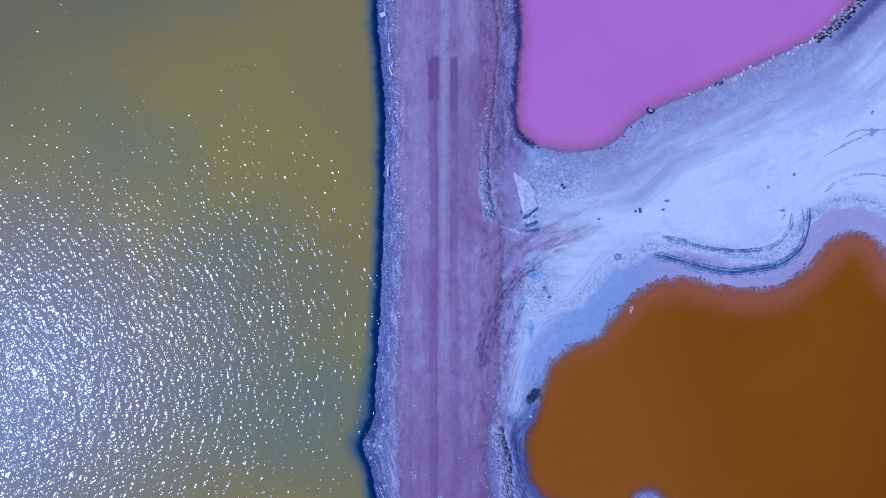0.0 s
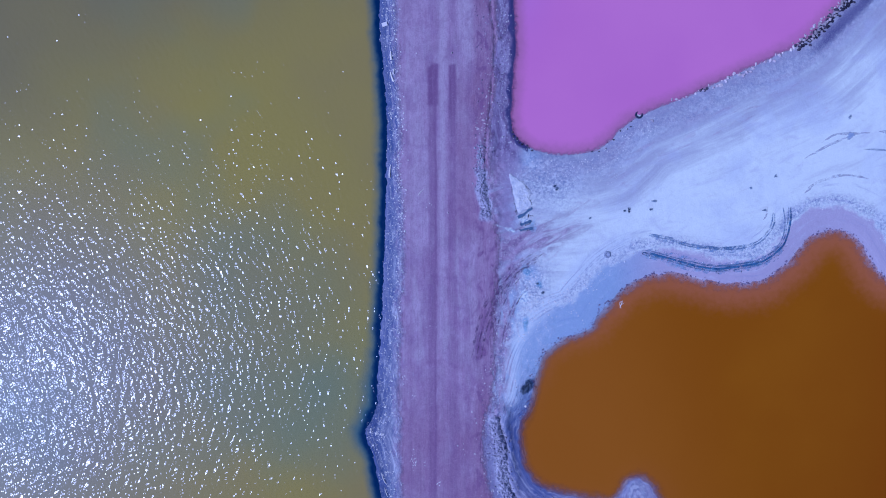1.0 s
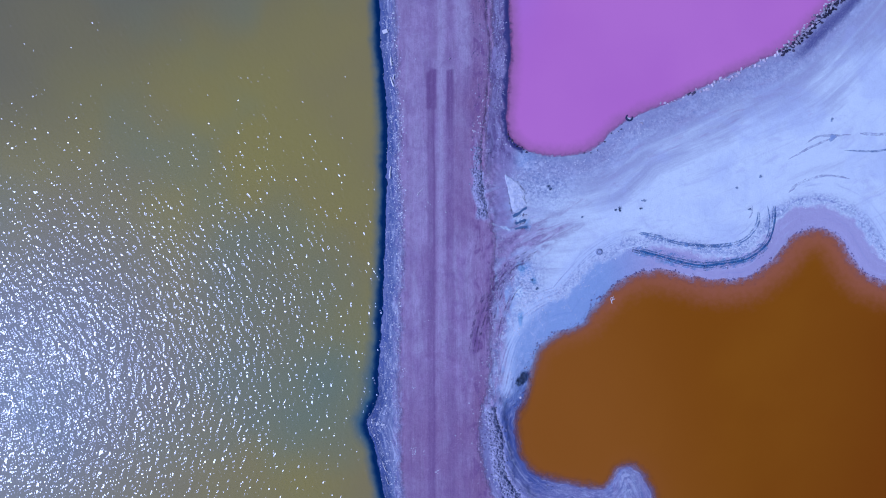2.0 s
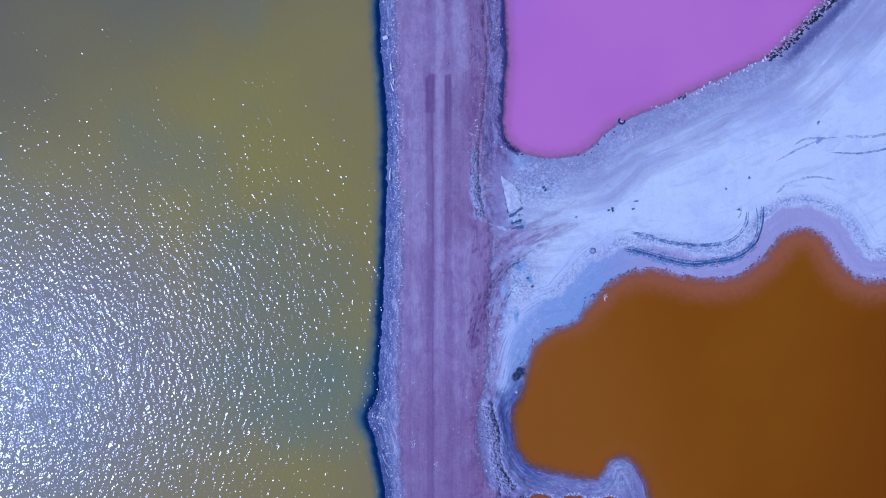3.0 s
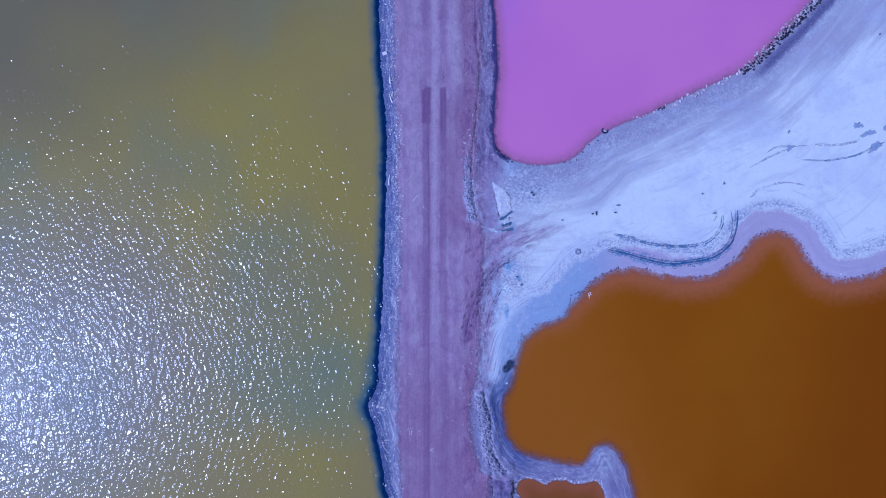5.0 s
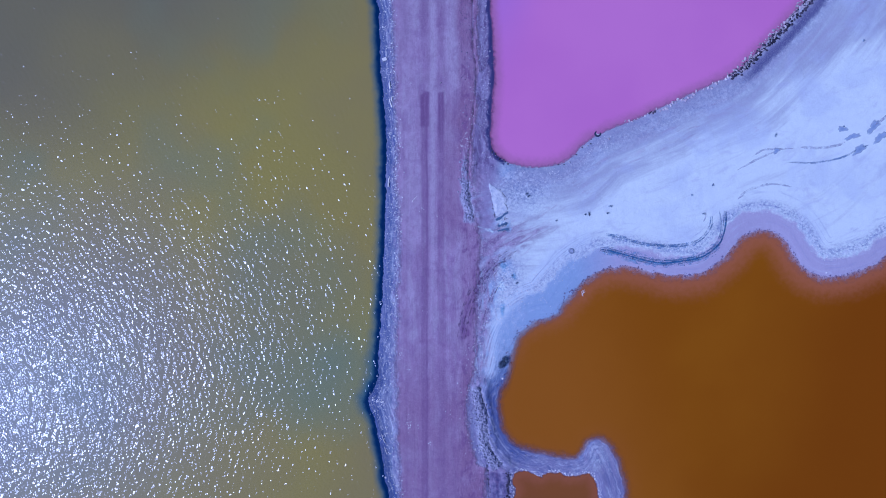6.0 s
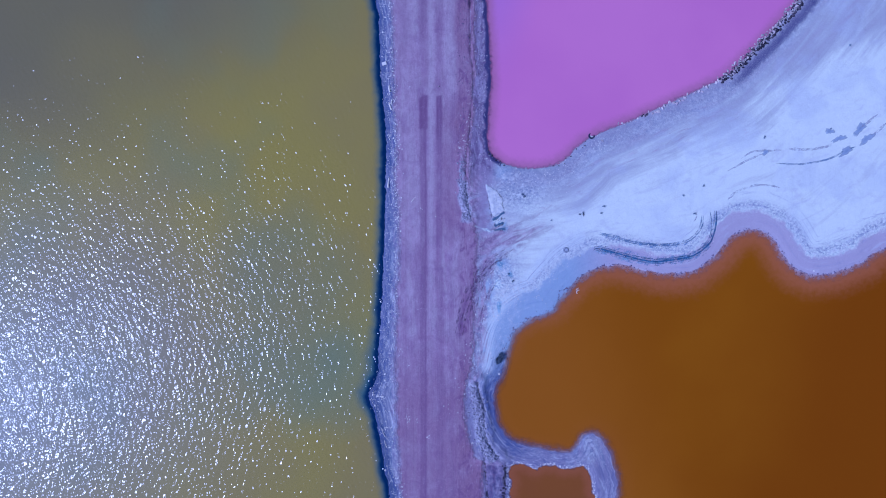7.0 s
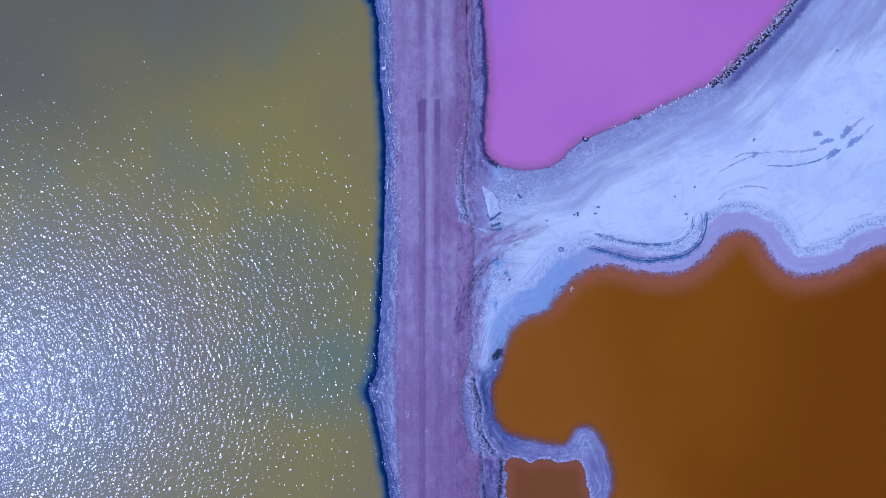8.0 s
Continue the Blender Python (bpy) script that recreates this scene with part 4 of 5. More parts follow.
def ribbon(name, points, width, material, label, wob=0.25, group="", seed=0, thick=0.02, lift=0.012):
    """A pressed track with a low ridge along both sides, lying on the ground."""
    c = smooth_line(points, n=14)
    d = np.gradient(c, axis=0)
    d /= np.hypot(d[:, 0], d[:, 1])[:, None]
    side = np.stack([-d[:, 1], d[:, 0]], 1)
    taper = np.minimum(1, np.minimum(np.arange(len(c)), np.arange(len(c))[::-1]) / 8 + 0.15)
    w = width * taper * (1 + wob * value_noise(c[:, 0], c[:, 1], 1.2, 50 + seed, 2))
    across, rise = np.array([-0.5, -0.34, 0.0, 0.34, 0.5]), np.array([0.002, 1.0, 0.35, 1.0, 0.002]) * thick
    wobble = 0.05 * value_noise(c[:, 0], c[:, 1], 1.0, 60 + seed, 2)
    x = c[:, :1] + side[:, :1] * (across * w[:, None] + wobble[:, None])
    y = c[:, 1:] + side[:, 1:] * (across * w[:, None] + wobble[:, None])
    z = height(x.ravel(), y.ravel()).reshape(x.shape) + rise + lift
    n = len(c)
    me = bpy.data.meshes.new(name)
    me.from_pydata(np.stack([x, y, z], -1).reshape(-1, 3).tolist(), [],
                   [(5 * i + k, 5 * i + k + 1, 5 * i + k + 6, 5 * i + k + 5) for i in range(n - 1) for k in range(4)])
    for f in me.polygons:
        f.use_smooth = True
    me.materials.append(material)
    return tagged(new(name, me), label, "tyre track", group, kind="structure")


# ---- tyre tracks and puddles on the flat ----
T = "tyre tracks on the salt flat"
WETLABEL, DRYLABEL = "dark wet tyre track curving over white salt", "faint grey tyre track pressed into salt crust"
UPPER = [(17.6, 0.9), (19.1, 0.6), (20.6, 0.1), (22.4, -0.2), (24.2, -0.3), (26, -0.1), (27, 0.3), (27.8, 1.1), (28.2, 1.9), (28.3, 2.8)]
LOWER = [(17, -0.5), (18.5, -0.8), (20, -1.2), (21.8, -1.7), (23.6, -1.9), (25.4, -1.7), (26.9, -1.4), (28.1, -0.8), (29, 0.1), (29.4, 1.1), (29.6, 2.3), (29.6, 3.3)]
INNER = [(20.4, -1.1), (22, -1.5), (23.6, -1.65), (25.4, -1.5), (26.9, -1.15), (28.1, -0.5), (28.8, 0.4), (29.1, 1.3), (29.1, 2.3), (28.95, 3.3)]
def beside(points, off):
    c = np.array(points)
    d = np.gradient(c, axis=0)
    d /= np.hypot(d[:, 0], d[:, 1])[:, None]
    return [(x - dy * off, y + dx * off) for (x, y), (dx, dy) in zip(c, d)]


STAINLABEL = "broad pale blue brine stain under tyre tracks"
ribbon("tyre_track", LOWER[:9], 1.0, STAIN, STAINLABEL, 0.5, T, 21, 0.008)
ribbon("tyre_track", UPPER[:7], 0.5, STAIN, STAINLABEL, 0.5, T, 22, 0.008)
for k, off in enumerate((0.0, 0.17)):
    ribbon("tyre_track", beside(UPPER, off), 0.13, TRACK, WETLABEL, 0.35, T, k)
for k, off in enumerate((-0.22, -0.02, 0.17)):
    ribbon("tyre_track", beside(LOWER[:8] if k == 0 else LOWER, off), (0.10, 0.17, 0.11)[k], DARKTRACK if k == 1 else TRACK, WETLABEL, 0.35, T, 3 + k, 0.03)
ribbon("tyre_track", INNER, 0.11, TRACK, WETLABEL, 0.5, T, 8)
ribbon("tyre_track", [(27.3, 2.2), (27.55, 2.6), (27.6, 3.3)], 0.12, DRYTRACK, DRYLABEL, group=T, seed=5)
ribbon("tyre_track", [(35.7, 8.2), (38.2, 8.1), (40.3, 8.4), (41.8, 8.9), (43, 9.6), (43.9, 9.9)], 0.18, TRACK, WETLABEL, 0.3, T, 6)
ribbon("tyre_track", [(37.1, 9.7), (38.2, 9.6), (39.3, 9.65), (40.9, 9.9), (41.5, 10.2)], 0.26, DRYTRACK, DRYLABEL, 0.6, T, 7)
ribbon("tyre_track", [(44.3, 11.8), (45.3, 12.5), (46.3, 13.3)], 0.26, DRYTRACK, DRYLABEL, 0.3, T, 8)
ribbon("tyre_track", [(44.9, 10.6), (46.1, 11.4), (47.3, 12.5)], 0.28, DRYTRACK, DRYLABEL, 0.3, T, 9)
ribbon("tyre_track", [(30.8, 7.4), (32.6, 8.4), (34.7, 9.3)], 0.18, DRYTRACK, DRYLABEL, 0.6, T, 10)
ribbon("tyre_track", [(32.2, 8.7), (33.4, 9.4), (34.7, 9.5), (36.5, 9.6)], 0.16, DRYTRACK, DRYLABEL, 0.6, T, 11)
ribbon("tyre_track", [(30.8, 4.5), (31.6, 5.2), (33.0, 5.8), (34.6, 6.0), (36.2, 5.7)], 0.22, DRYTRACK, DRYLABEL, 0.6, T, 17)


MUDLABEL = "broken dark purple wheel mark turning off the mud road"
for k, (c, wide, offs) in enumerate(zip((FAN[0][:5], FAN[1][:5], FAN[4], FAN[5]), (0.24, 0.2, 0.14, 0.10), ((-0.35, 0.0, 0.4), (-0.15, 0.2), (-0.2, 0.12), (-0.2, 0.05)))):
    for j, off in enumerate(offs):
        ribbon("tyre_track", beside(c[:-1] if j % 2 else c, off), wide * (1.0, 0.7, 1.2)[j], MUDTRACK, MUDLABEL, 0.7, "wheel marks at the turning", 30 + 5 * k + j, 0.02, 0.03)


def puddle(x, y, long, wide, turn, seed):
    rnd = random.Random(seed)
    bm = bmesh.new()
    rings, sides, grid = (0.0, 0.35, 0.7, 1.0), 40, []
    ph = [rnd.uniform(0, 6.3) for _ in range(4)]
    shore = {}
    mid = bm.verts.new((0, 0, 0.012))
    shore[mid] = 1.0
    for r in rings[1:]:
        ring = []
        for k in range(sides):
            a = k * math.tau / sides
            e = 1 + 0.26 * math.sin(2 * a + ph[0]) + 0.2 * math.sin(3 * a + ph[1]) + 0.13 * math.sin(7 * a + ph[2]) + 0.05 * math.sin(11 * a + ph[3])
            e = 1 + (e - 1) * r
            v = bm.verts.new((math.cos(a) * long / 2 * r * e, math.sin(a) * wide / 2 * r * e, 0.012 if r < 1 else 0.002))
            shore[v] = (1 - r) * 1.2
            ring.append(v)
        grid.append(ring)
    for k in range(sides):
        bm.faces.new((mid, grid[0][k], grid[0][(k + 1) % sides]))
        for r, s in zip(grid, grid[1:]):
            bm.faces.new((r[k], s[k], s[(k + 1) % sides], r[(k + 1) % sides]))
    values = [shore[v] for v in bm.verts]
    ob = part("brine_puddle", bm, PUDDLE)
    ob.data.attributes.new("shore", "FLOAT", "POINT").data.foreach_set("value", values)
    ob.data.attributes.new("rosy", "FLOAT", "POINT").data.foreach_set("value", [1.0] * len(values))
    ob.matrix_basis = pose(x, y, ground_z(x, y) + 0.02, 0, 0, turn)
    tagged(ob, "small dark blue brine puddle churned into white salt", "puddle", "puddles on the salt flat", kind="structure")


for i, row in enumerate([(34.7, 9.35, 0.75, 0.5, 10), (42.3, 10.75, 1.3, 0.6, 22), (44.4, 11.75, 1.5, 0.8, 40), (45.1, 10.7, 1.5, 0.8, 38), (43.0, 9.45, 1.7, 0.6, 28), (41.3, 11.5, 0.9, 0.6, 15)]):
    puddle(*row, 70 + i)


# ---- stones along the pink pond ----
rnd = random.Random(3)
STONES = [rock_mesh("rock", 20 + i, STONE, 0.75, 1, (0.16, 0.34)) for i in range(9)]
PALE_STONES = [rock_mesh("rock", 40 + i, SALTSTONE, 0.6, 1, (0.14, 0.34)) for i in range(6)]
BLACK_STONES = [rock_mesh("rock", 60 + i, CLOD, 0.5, 1, (0.2, 0.36)) for i in range(5)]


def stone(mesh, x, y, size, label, group, lift=0.0):
    ob = new("rock", mesh)
    ob.matrix_basis = pose(x, y, max(ground_z(x, y), WATER - 0.1) + 0.12 * size + lift, rnd.uniform(-15, 15), rnd.uniform(-15, 15), rnd.uniform(0, 360)) @ Matrix.Diagonal((size, size, size, 1))
    return tagged(ob, label, "rock", group)


def shore_run(points, gap, width, offset):
    line = smooth_line(points, n=20)
    run = np.concatenate([[0], np.cumsum(np.hypot(*np.diff(line, axis=0).T))])
    s = gap / 2
    while s < run[-1]:
        x, y = np.interp(s, run, line[:, 0]), np.interp(s, run, line[:, 1])
        x2, y2 = np.interp(s + 0.1, run, line[:, 0]), np.interp(s + 0.1, run, line[:, 1])
        o = offset + rnd.uniform(-width, width)
        yield x + (y2 - y) * 10 * o, y - (x2 - x) * 10 * o, s / run[-1]
        s += gap * rnd.uniform(0.7, 1.3)


RIPRAP = [(30.0, 16.8), (31.5, 17.9), (33.3, 19.7), (35.1, 21.5), (36.6, 23.1), (39.0, 26.0), (41.4, 29.4)]
for o in (-0.3, 0.08):
    for x, y, u in shore_run(RIPRAP, 0.29, 0.2, o):
        stone(rnd.choice(STONES), x, y, rnd.uniform(0.16, 0.42), "weathered grey riprap stone at the pink pond's edge", "riprap stones", 0.09)
# Low black stones: their colour puts in the shade of the riprap gaps.
for o in (0.05, 0.36):
    for x, y, u in shore_run(RIPRAP, 0.28, 0.2, o):
        stone(rnd.choice(BLACK_STONES), x, y, rnd.uniform(0.24, 0.42), "black stone standing for the shaded gap between riprap stones", "riprap stones", 0.05)
for x, y, u in shore_run([(19.5, 12.2), (23.1, 13.7), (26.7, 15.3), (30.0, 16.9)], 0.36, 0.28, 0.1):
    stone(rnd.choice(PALE_STONES), x, y, rnd.uniform(0.14, 0.4), "small salt-whitened stone on the pink pond's shore", "shore stones")
for x, y, u in shore_run([(21.9, 13.2), (22.6, 13.55)], 0.25, 0.1, 0.15):
    stone(rnd.choice(BLACK_STONES), x, y, rnd.uniform(0.2, 0.32), "small black stone on the pink pond's shore", "shore stones")
for x, y, u in shore_run([(12.6, 8.0), (13.7, 8.4), (14.8, 9.4), (16.2, 10.6)], 0.45, 0.2, 0.15):
    stone(rnd.choice(BLACK_STONES), x, y, rnd.uniform(0.08, 0.2), "small black stone on the pink pond's shore", "shore stones")
for x, y, u in shore_run([(6.05, 10.4), (6.25, 9.6), (6.7, 9.0), (7.4, 8.5), (7.9, 8.1)], 0.3, 0.15, 0.12):
    stone(rnd.choice(BLACK_STONES), x, y, rnd.uniform(0.12, 0.32), "black wet stone at the corner of the pink pond", "corner stones")

for x, y, size in ((0.95, 16.3, 0.24), (0.6, 2.8, 0.2), (17.9, 10.6, 0.3)):
    stone(rnd.choice(STONES), x, y, size, "grey stone lying loose on pale ground", "loose stones")

# ---- tyre and slab ----
def sunk_tyre(x, y, radius, tilt, turn, label, rubber):
    tyre = base_at("tyre", x, y, turn, 0.02)
    bm = bmesh.new()
    sides, tube = 28, 9
    rings = []
    for i in range(sides):
        a = i * math.tau / sides
        rings.append([bm.verts.new(((radius + 0.10 * math.cos(b)) * math.cos(a), (radius + 0.10 * math.cos(b)) * math.sin(a), 0.09 * math.sin(b) * (1.08 if i % 2 else 1)))
                      for b in (k * math.tau / tube for k in range(tube))])
    for i in range(sides):
        r, s = rings[i], rings[(i + 1) % sides]
        for k in range(tube):
            bm.faces.new((r[k], s[k], s[(k + 1) % tube], r[(k + 1) % tube]))
    bmesh.ops.rotate(bm, verts=bm.verts, cent=(0, 0, 0), matrix=Euler((radians(tilt), 0, 0)).to_matrix())
    part("casing", bm, rubber, tyre)
    bm = bmesh.new()
    bmesh.ops.create_cone(bm, cap_ends=True, segments=20, radius1=radius * 0.92, radius2=radius * 0.7, depth=0.08)
    bmesh.ops.rotate(bm, verts=bm.verts, cent=(0, 0, 0), matrix=Euler((radians(tilt), 0, 0)).to_matrix())
    part("salt_fill", bm, PLATE, tyre, "white salt caked inside the tyre")
    return tagged(tyre, label, "tyre")


sunk_tyre(16.84, 11.15, 0.27, 14, 160, "old dark tyre half sunk at the pink pond's edge", RUBBER)
ring = sunk_tyre(14.1, -0.73, 0.2, 4, 0, "salt-filled grey tyre lying flat in the crust", GREYRUBBER)

# ---- planks and salt slab where the flat meets the road ----
def plank(x, y, long, wide, turn, tilt):
    bm = bmesh.new()
    bmesh.ops.create_grid(bm, x_segments=14, y_segments=3, size=0.5)
    for v in bm.verts:
        v.co = (v.co.x * long, v.co.y * wide * (1 + 1.5 * noise.noise(v.co * 4 + Vector((x, y, 0)))), 0.02 * noise.noise(v.co * 4 + Vector((y, x, 0))))
    low = bmesh.ops.extrude_face_region(bm, geom=bm.faces[:])
    bmesh.ops.translate(bm, verts=[e for e in low["geom"] if isinstance(e, bmesh.types.BMVert)], vec=(0, 0, 0.06))
    bmesh.ops.recalc_face_normals(bm, faces=bm.faces)
    ob = part("plank", bm, TIMBER)
    ob.matrix_basis = pose(x, y, ground_z(x, y) + 0.03, 0, tilt, turn)
    tagged(ob, "dark rotten timber plank lying on the salt", "plank", "rotten planks")


for row in [(7.12, 2.8, 1.45, 0.2, 33, 2), (7.2, 1.95, 0.95, 0.2, 22, -2), (7.25, 1.42, 1.05, 0.16, 12, 2)]:
    plank(*row)


def salt_slab(outline, label, seed):
    """A raised, cracked plate of salt crust with a bevelled rim."""
    c = smooth_line(outline, True, 5)
    mx, my = c.mean(0)
    bm = bmesh.new()
    z = ground_z(mx, my)
    c = c + 0.13 * np.stack([value_noise(c[:, 0], c[:, 1], 0.25, seed), value_noise(c[:, 0], c[:, 1], 0.25, seed + 1)], 1)
    rings = []
    for k, up in ((1.0, -0.06), (0.98, 0.03), (0.93, 0.045), (0.75, 0.055), (0.5, 0.06), (0.25, 0.06)):
        rings.append([bm.verts.new(((x - mx) * k, (y - my) * k, up + 0.035 * noise.noise((x * 2.5 * k, y * 2.5 * k, k * 3)))) for x, y in c])
    n = len(c)
    for r, s in zip(rings, rings[1:]):
        for k in range(n):
            bm.faces.new((r[k], r[(k + 1) % n], s[(k + 1) % n], s[k]))
    top = bm.verts.new((0, 0, 0.06))
    for k in range(n):
        bm.faces.new((rings[-1][k], rings[-1][(k + 1) % n], top))
    bmesh.ops.recalc_face_normals(bm, faces=bm.faces)
    ob = part("salt_slab", bm, PLATE)
    ob.matrix_basis = pose(mx, my, z)
    return tagged(ob, label, "salt slab")


salt_slab([(5.8, 6.1), (6.5, 5.75), (7.1, 5.25), (7.3, 4.8), (7.65, 4.5), (7.45, 4.1), (7.65, 3.6), (7.5, 3.25), (6.7, 2.85), (6.4, 3.1), (6.2, 4.2), (6.0, 5.2)], "raised pale plate of cracked salt crust", 81)

# ---- driftwood and rubbish ----
def stick(x, y, long, turn, thick=0.05, bend=0.04):
    bm = bmesh.new()
    pts = [(long * (u - 0.5), bend * math.sin(u * 3.0), 0.05 + 0.02 * math.sin(u * 7)) for u in (0, 0.25, 0.5, 0.75, 1)]
    limb(bm, pts, [thick * 1.3, thick * 1.2, thick * 1.1, thick, thick * 0.5])
    ob = part("driftwood", bm, DRIFT)
    ob.matrix_basis = pose(x, y, ground_z(x, y), 0, 0, turn)
    tagged(ob, "bleached white driftwood stick on the causeway bank", "driftwood", "driftwood sticks")


for row in [(-4.18, 16.1, 0.75, 95, 0.08), (-4.1, 14.3, 0.9, 108, 0.065), (-3.95, 14.75, 0.5, 80, 0.055), (-4.27, 6.33, 1.1, 84, 0.065, 0.05), (-1.68, 4.55, 0.75, 48, 0.022, 0.03), (-4.85, -19.6, 1.0, 112, 0.03), (-4.6, -20.8, 0.8, 108, 0.025)]:
    stick(*row)

crate = base_at("crate", -4.73, 18.73, 20)
crate.scale = (0.8, 0.8, 0.8)
bm = bmesh.new()
box(bm, (0.56, 0.42, 0.03), pose(0, 0, 0.17), 0.006)
part("base", bm, PLASTIC, crate)
for dx, dy, sx, sy in ((0.275, 0, 0.03, 0.42), (-0.275, 0, 0.03, 0.42), (0, 0.2, 0.52, 0.03), (0, -0.2, 0.52, 0.03)):
    bm = bmesh.new()
    for k in range(3):
        box(bm, (sx, sy, 0.04), pose(dx, dy, 0.03 + k * 0.05), 0.005)
    for k in (-1, 1):
        box(bm, (max(sx * 0.1, 0.032), max(sy * 0.1, 0.032), 0.16), pose(dx + (sx * 0.45 * k if sx > sy else 0), dy + (sy * 0.45 * k if sy > sx else 0), 0.085), 0.004)
    part("side", bm, PLASTIC, crate)
tagged(crate, "small white plastic crate washed up on the bank", "crate")

snag = base_at("dead_branch", 15.32, -4.95, 60)
snag.location.z = WATER - 0.03
bm = bmesh.new()
limb(bm, [(-0.65, -0.1, -0.05), (-0.3, 0.0, 0.08), (0.1, 0.02, 0.12), (0.45, 0.12, 0.10), (0.7, 0.1, 0.02)], [0.075, 0.07, 0.06, 0.05, 0.03])
part("stem", bm, DRIFT, snag)
for pts in ([(-0.3, 0, 0.08), (-0.15, 0.22, 0.12), (0.05, 0.36, 0.06)], [(0.1, 0.02, 0.12), (0.2, -0.2, 0.1), (0.4, -0.28, 0.03)], [(0.05, 0.36, 0.06), (0.3, 0.32, 0.08), (0.45, 0.12, 0.1)], [(-0.5, -0.05, 0.03), (-0.55, -0.25, 0.06), (-0.4, -0.36, 0.02)]):
    bm = bmesh.new()
    limb(bm, pts, [0.055, 0.05, 0.03], 5)
    part("twig", bm, DRIFT, snag)
snag.scale = (0.52, 0.52, 0.52)
tagged(snag, "salt-whitened dead branch standing in the orange pond", "branch")


# ---- saltbushes ----
def saltbush(x, y, wide, deep, tall, turn, leaves, seed, label):
    r = random.Random(seed)
    bush = base_at("saltbush", x, y, turn)
    stems, crown = bmesh.new(), bmesh.new()
    tips = []
    for k in range(9):
        a, u = r.uniform(0, math.tau), r.uniform(0.4, 1.0)
        tip = (math.cos(a) * wide / 2 * u, math.sin(a) * deep / 2 * u, tall * r.uniform(0.45, 0.9))
        limb(stems, [(0, 0, -0.03), (tip[0] * 0.4, tip[1] * 0.4, tip[2] * 0.6), tip], [0.02, 0.014, 0.006], 5)
        tips.append(tip)
    for k in range(leaves):
        t = r.choice(tips)
        u = r.uniform(0.35, 1.1)
        spot = Vector((t[0] * u + r.gauss(0, 0.09 * wide), t[1] * u + r.gauss(0, 0.09 * deep), max(0.02, t[2] * u + r.gauss(0, 0.06))))
        m = Matrix.Translation(spot) @ Euler((r.uniform(0, 6), r.uniform(0, 6), r.uniform(0, 6))).to_matrix().to_4x4()
        s = r.uniform(0.03, 0.06)
        v = [crown.verts.new(m @ Vector(q)) for q in ((-s * 1.5, 0, 0), (0, -s * 0.6, s * 0.2), (s * 1.5, 0, 0), (0, s * 0.6, s * 0.2))]
        crown.faces.new(v[:3])
        crown.faces.new((v[0], v[2], v[3]))
    part("stems", stems, STEM, bush)
    part("foliage", crown, LEAF, bush)
    return tagged(bush, label, "shrub", "saltbushes")


saltbush(7.22, -11.95, 0.8, 1.3, 0.4, -8, 1300, 1, "large dark grey-green saltbush at the orange pond's edge")
SMALL = "small dark saltbush clump rooted in white salt"
for i, (x, y, w, d) in enumerate([(9.79, 4.83, 0.42, 0.42), (9.62, 5.05, 0.25, 0.25), (15.92, 3.01, 0.6, 0.3), (15.55, 2.95, 0.3, 0.25), (18.02, 3.78, 0.7, 0.25), (17.75, 3.1, 0.25, 0.2), (12.6, 2.35, 0.25, 0.2), (43.4, 20.38, 0.25, 0.2),
                                  (41.4, 11.75, 0.3, 0.25), (34.6, 10.9, 0.35, 0.5), (8.57, -3.95, 0.4, 0.35), (8.15, -3.2, 0.25, 0.22), (27.35, 3.0, 0.25, 0.4), (26.2, 4.9, 0.25, 0.15), (28.3, 5.9, 0.2, 0.35)]):
    saltbush(x, y, w * 0.68, d * 0.68, 0.12, 20 + 37 * i, 70, 10 + i, SMALL)

# ---- crumbs: salt lumps, crusted nodules, mud clods ----
rnd = random.Random(9)
west_run = smooth_line(WEST)
crumbs = along(west_run, 2600, rnd, 6, 140, 0.7, 0.42, (0.025, 0.10))
crumbs += along(west_run, 500, rnd, 6, 140, 1.35, 0.22, (0.04, 0.15))
crumbs += along(west_run, 260, rnd, 6, 140, 0.95, 0.35, (0.09, 0.19))
crumbs += along(PINK_LINE, 260, rnd, 0, 40, -0.75, 0.3, (0.03, 0.10))
crumbs += along(PINK_LINE, 420, rnd, 42, 110, -0.9, 0.5, (0.03, 0.10))
crumbs += along(ORANGE_LINE, 700, rnd, 170, 345, 2.3, 0.4, (0.03, 0.11))
crumbs += along(ORANGE_LINE, 700, rnd, 90, 175, 3.2, 0.9, (0.03, 0.12))
crumbs += along(POOL_LINE, 420, rnd, 6, 114, 0.1, 0.10, (0.05, 0.16))
crumbs += along(CRACK_LINES[0], 170, rnd, 24, 70, -0.35, 0.25, (0.03, 0.12))
crumbs += along(CRACK_LINES[1], 350, rnd, 0, 40, -0.6, 0.3, (0.04, 0.13))
crumbs += [(rnd.gauss(-2.2, 0.5), rnd.uniform(-26, 24), rnd.uniform(0.03, 0.07)) for _ in range(120)]
crumbs += [(rnd.gauss(7.6, 0.8), rnd.gauss(-3.6, 1.6), rnd.uniform(0.03, 0.12)) for _ in range(500)]
crumbs += [(rnd.gauss(9.6, 2.6), rnd.gauss(6.0, 0.9), rnd.uniform(0.025, 0.075)) for _ in range(500)]
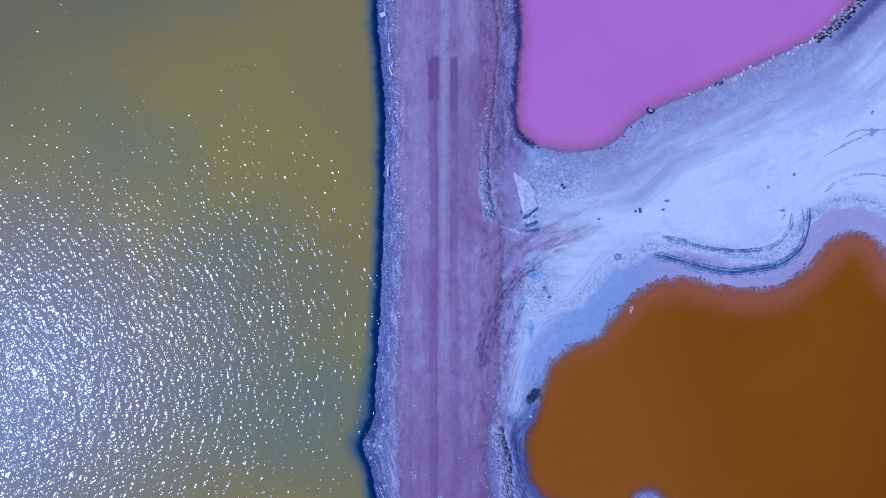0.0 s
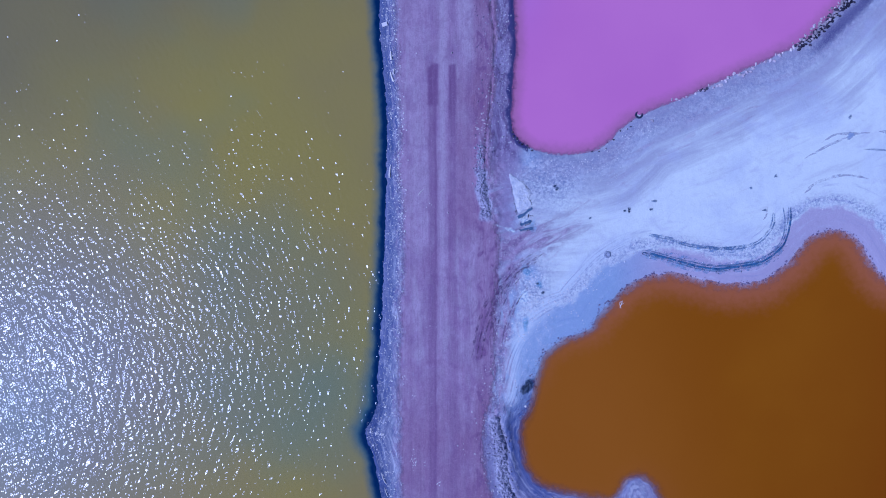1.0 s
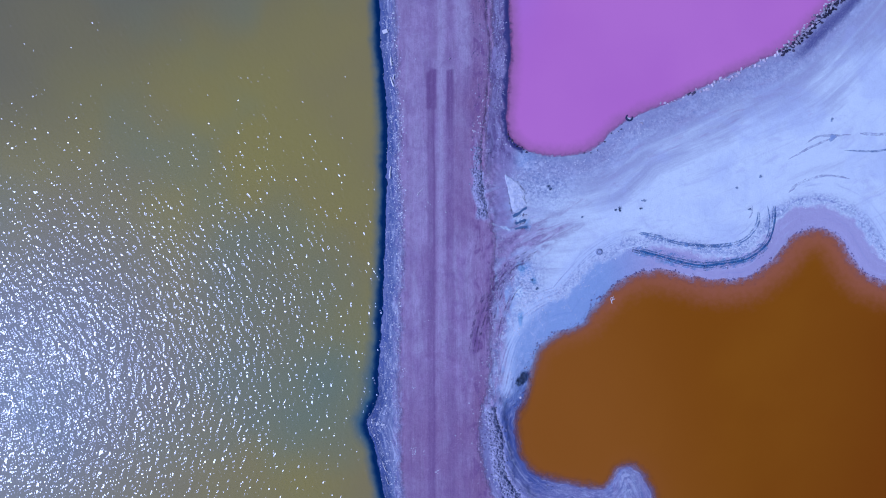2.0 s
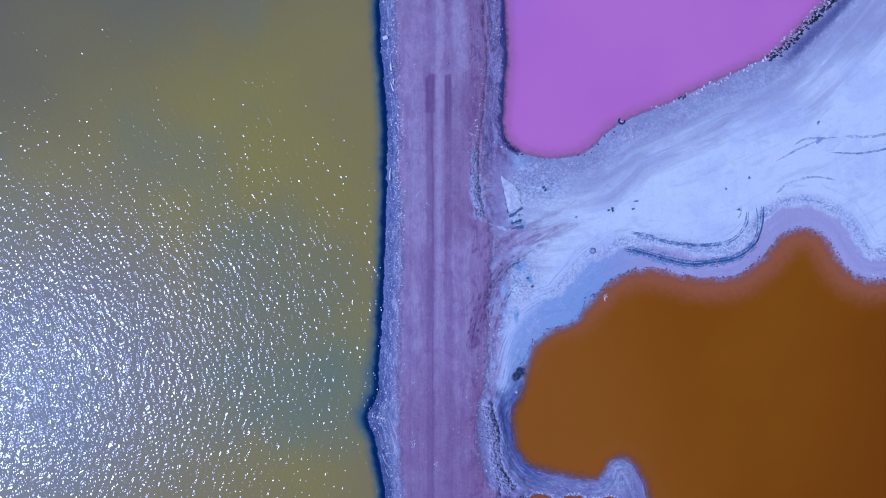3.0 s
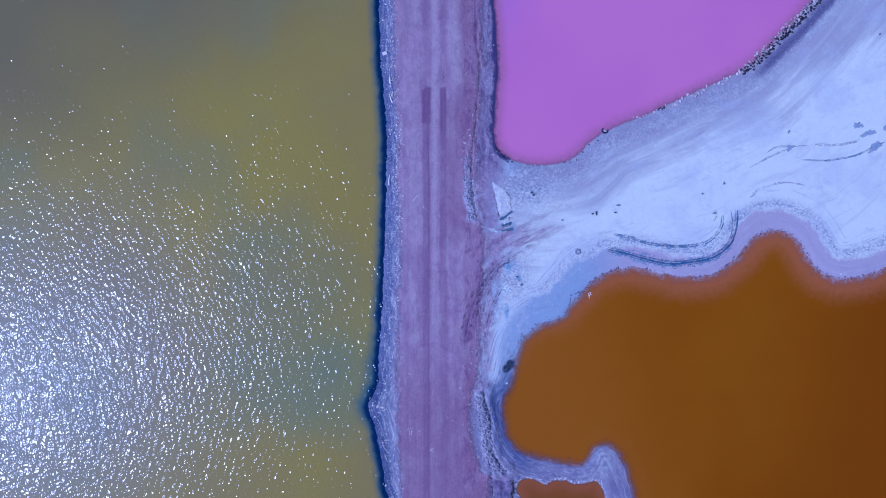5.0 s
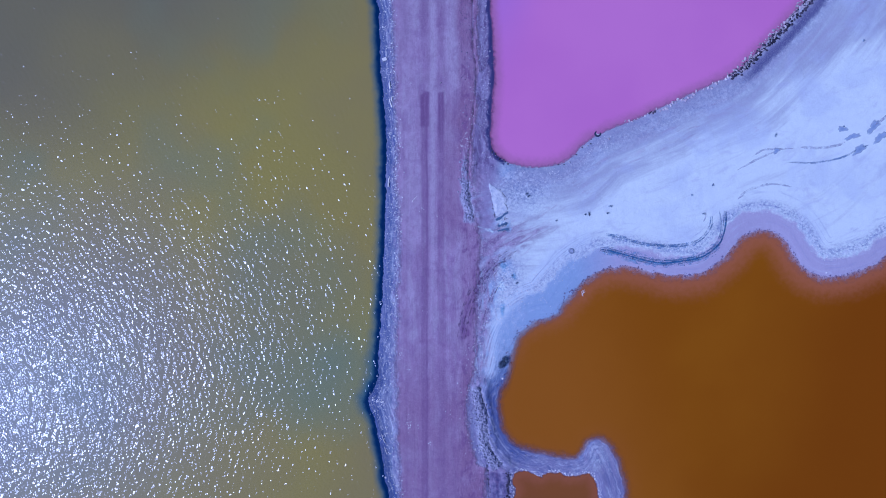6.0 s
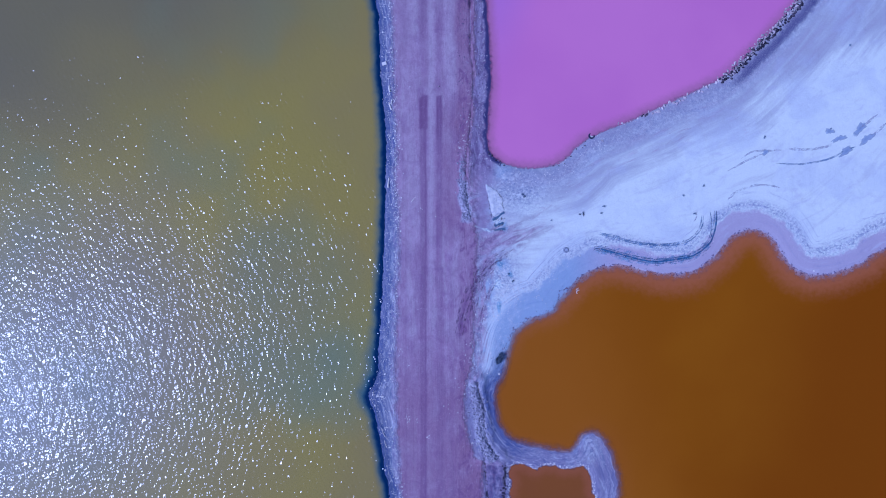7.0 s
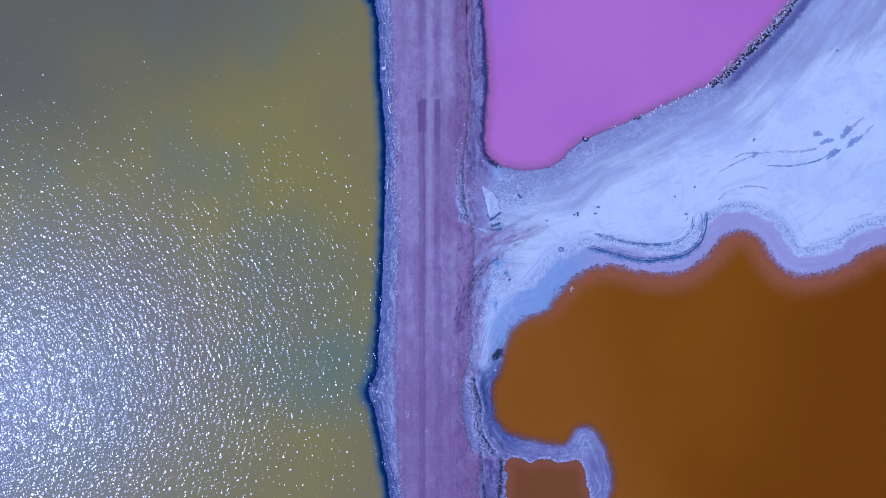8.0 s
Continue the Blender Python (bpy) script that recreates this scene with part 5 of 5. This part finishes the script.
for cx, cy, sx, sy, n in ((-2.2, -12.5, 0.3, 0.15, 9), (-2.25, -18.1, 0.14, 0.55, 26), (-1.4, -18.3, 0.12, 0.1, 6), (-0.1, -20.1, 0.25, 0.12, 6), (-1.0, 3.6, 0.5, 0.2, 6), (-0.6, -7.0, 0.3, 0.15, 5), (-3.2, -11.3, 0.2, 0.5, 16), (-3.6, 9.0, 0.12, 1.2, 30), (-3.5, 2.0, 0.12, 2.5, 40), (3.4, 9.8, 0.4, 0.9, 40)):
    crumbs += [(rnd.gauss(cx, sx), rnd.gauss(cy, sy), rnd.uniform(0.06, 0.15)) for _ in range(n)]
crumbs += [(39.66, -2.91, 0.26), (7.2, -13.6, 0.25), (4.75, -7.4, 0.2), (-2.05, 16.3, 0.14)]
scatter("salt_lumps", crumbs, CRYSTAL, "scattered white salt lumps along the pond banks", "salt")
north = along(ORANGE_LINE, 800, rnd, 172, 345, 0.05, 0.12, (0.05, 0.17))
north += along(ORANGE_LINE, 300, rnd, 115, 175, 0.12, 0.2, (0.05, 0.15))
heaped = along(CRACK_LINES[1], 700, rnd, 0, 40, -0.52, 0.25, (0.10, 0.34)) + along(CRACK_LINES[1], 60, rnd, 10, 40, 0.4, 0.2, (0.05, 0.14)) + along(CRACK_LINES[0], 420, rnd, 46, 66, -0.46, 0.22, (0.08, 0.26))
scatter("crust_clods", heaped, BERM, "crumbling lilac-grey crust clods heaped along the road", "clods", 0.3, 0.9)
def verge(count, lo, hi, left, right, sizes, seed):
    """Places on the rough verge where broken crust collects, in uneven drifts."""
    r, out = random.Random(seed), []
    while len(out) < count:
        x, y = r.uniform(left, right), r.uniform(lo, hi)
        if value_noise(np.array([x * 1.8]), np.array([y]), 1.4, seed)[0] > r.uniform(-0.35, 0.45):
            out.append((x, y, sizes[0] + (sizes[1] - sizes[0]) * r.random() ** 2))
    return out


scatter("verge_clods", verge(520, 7.5, 27.5, 2.7, 5.6, (0.03, 0.20), 61) + verge(320, -20, -7, 3.3, 4.7, (0.05, 0.15), 62), NODULE, "dark crumbled mud clods on the rough verge of the road", "clods", 0.2, 0.5)
scatter("verge_crust", verge(360, 7.0, 27.5, 2.9, 5.9, (0.03, 0.16), 63) + verge(160, -20, -7, 3.2, 4.9, (0.04, 0.12), 64), BERM, "pale broken crust flakes strewn along the verge", "crust flakes", 0.2, 0.5)
scatter("crusted_nodules", north, NODULE, "dark crusted nodules dotting the orange pond's rim", "nodules")
clods = along(CRACK_LINES[0], 170, rnd, 0, 70, 0.0, 0.14, (0.03, 0.09), lambda x, y: value_noise(np.array([x]), np.array([y]), 1.3, 33)[0] > 0)
clods += along(CRACK_LINES[1], 200, rnd, 0, 40, -0.05, 0.16, (0.04, 0.14), lambda x, y: value_noise(np.array([x]), np.array([y]), 0.9, 33)[0] > -0.1)
clods += along(CRACK_LINES[2], 160, rnd, 0, 25, 0.0, 0.07, (0.06, 0.18)) + along(CRACK_LINES[3], 260, rnd, 0, 25, 0.0, 0.13, (0.06, 0.22))
clods += along(ORANGE_LINE, 260, rnd, 80, 125, 0.9, 0.5, (0.03, 0.08)) + along(smooth_line(LOWER, n=14), 420, rnd, 0, 120, -0.1, 0.16, (0.03, 0.09))
rim_right, rim_left = smooth_line([(6.9, 5.5), (7.35, 4.9), (7.7, 4.5), (7.5, 4.1), (7.7, 3.5)]), smooth_line([(6.0, 5.0), (6.2, 4.1), (6.4, 3.0), (6.5, 2.6)])
clods += along(rim_right, 70, rnd, 0, 25, 0.02, 0.03, (0.03, 0.07)) + along(rim_left, 60, rnd, 0, 19, 0.0, 0.05, (0.04, 0.10))
clods += [(rnd.gauss(7.2, 0.32), rnd.choice((2.5, 1.9, 1.4)) + rnd.gauss(0, 0.1), rnd.uniform(0.04, 0.13)) for _ in range(50)]
scatter("mud_clods", clods, CLOD, "black crumbled mud clods along cracked banks", "clods")
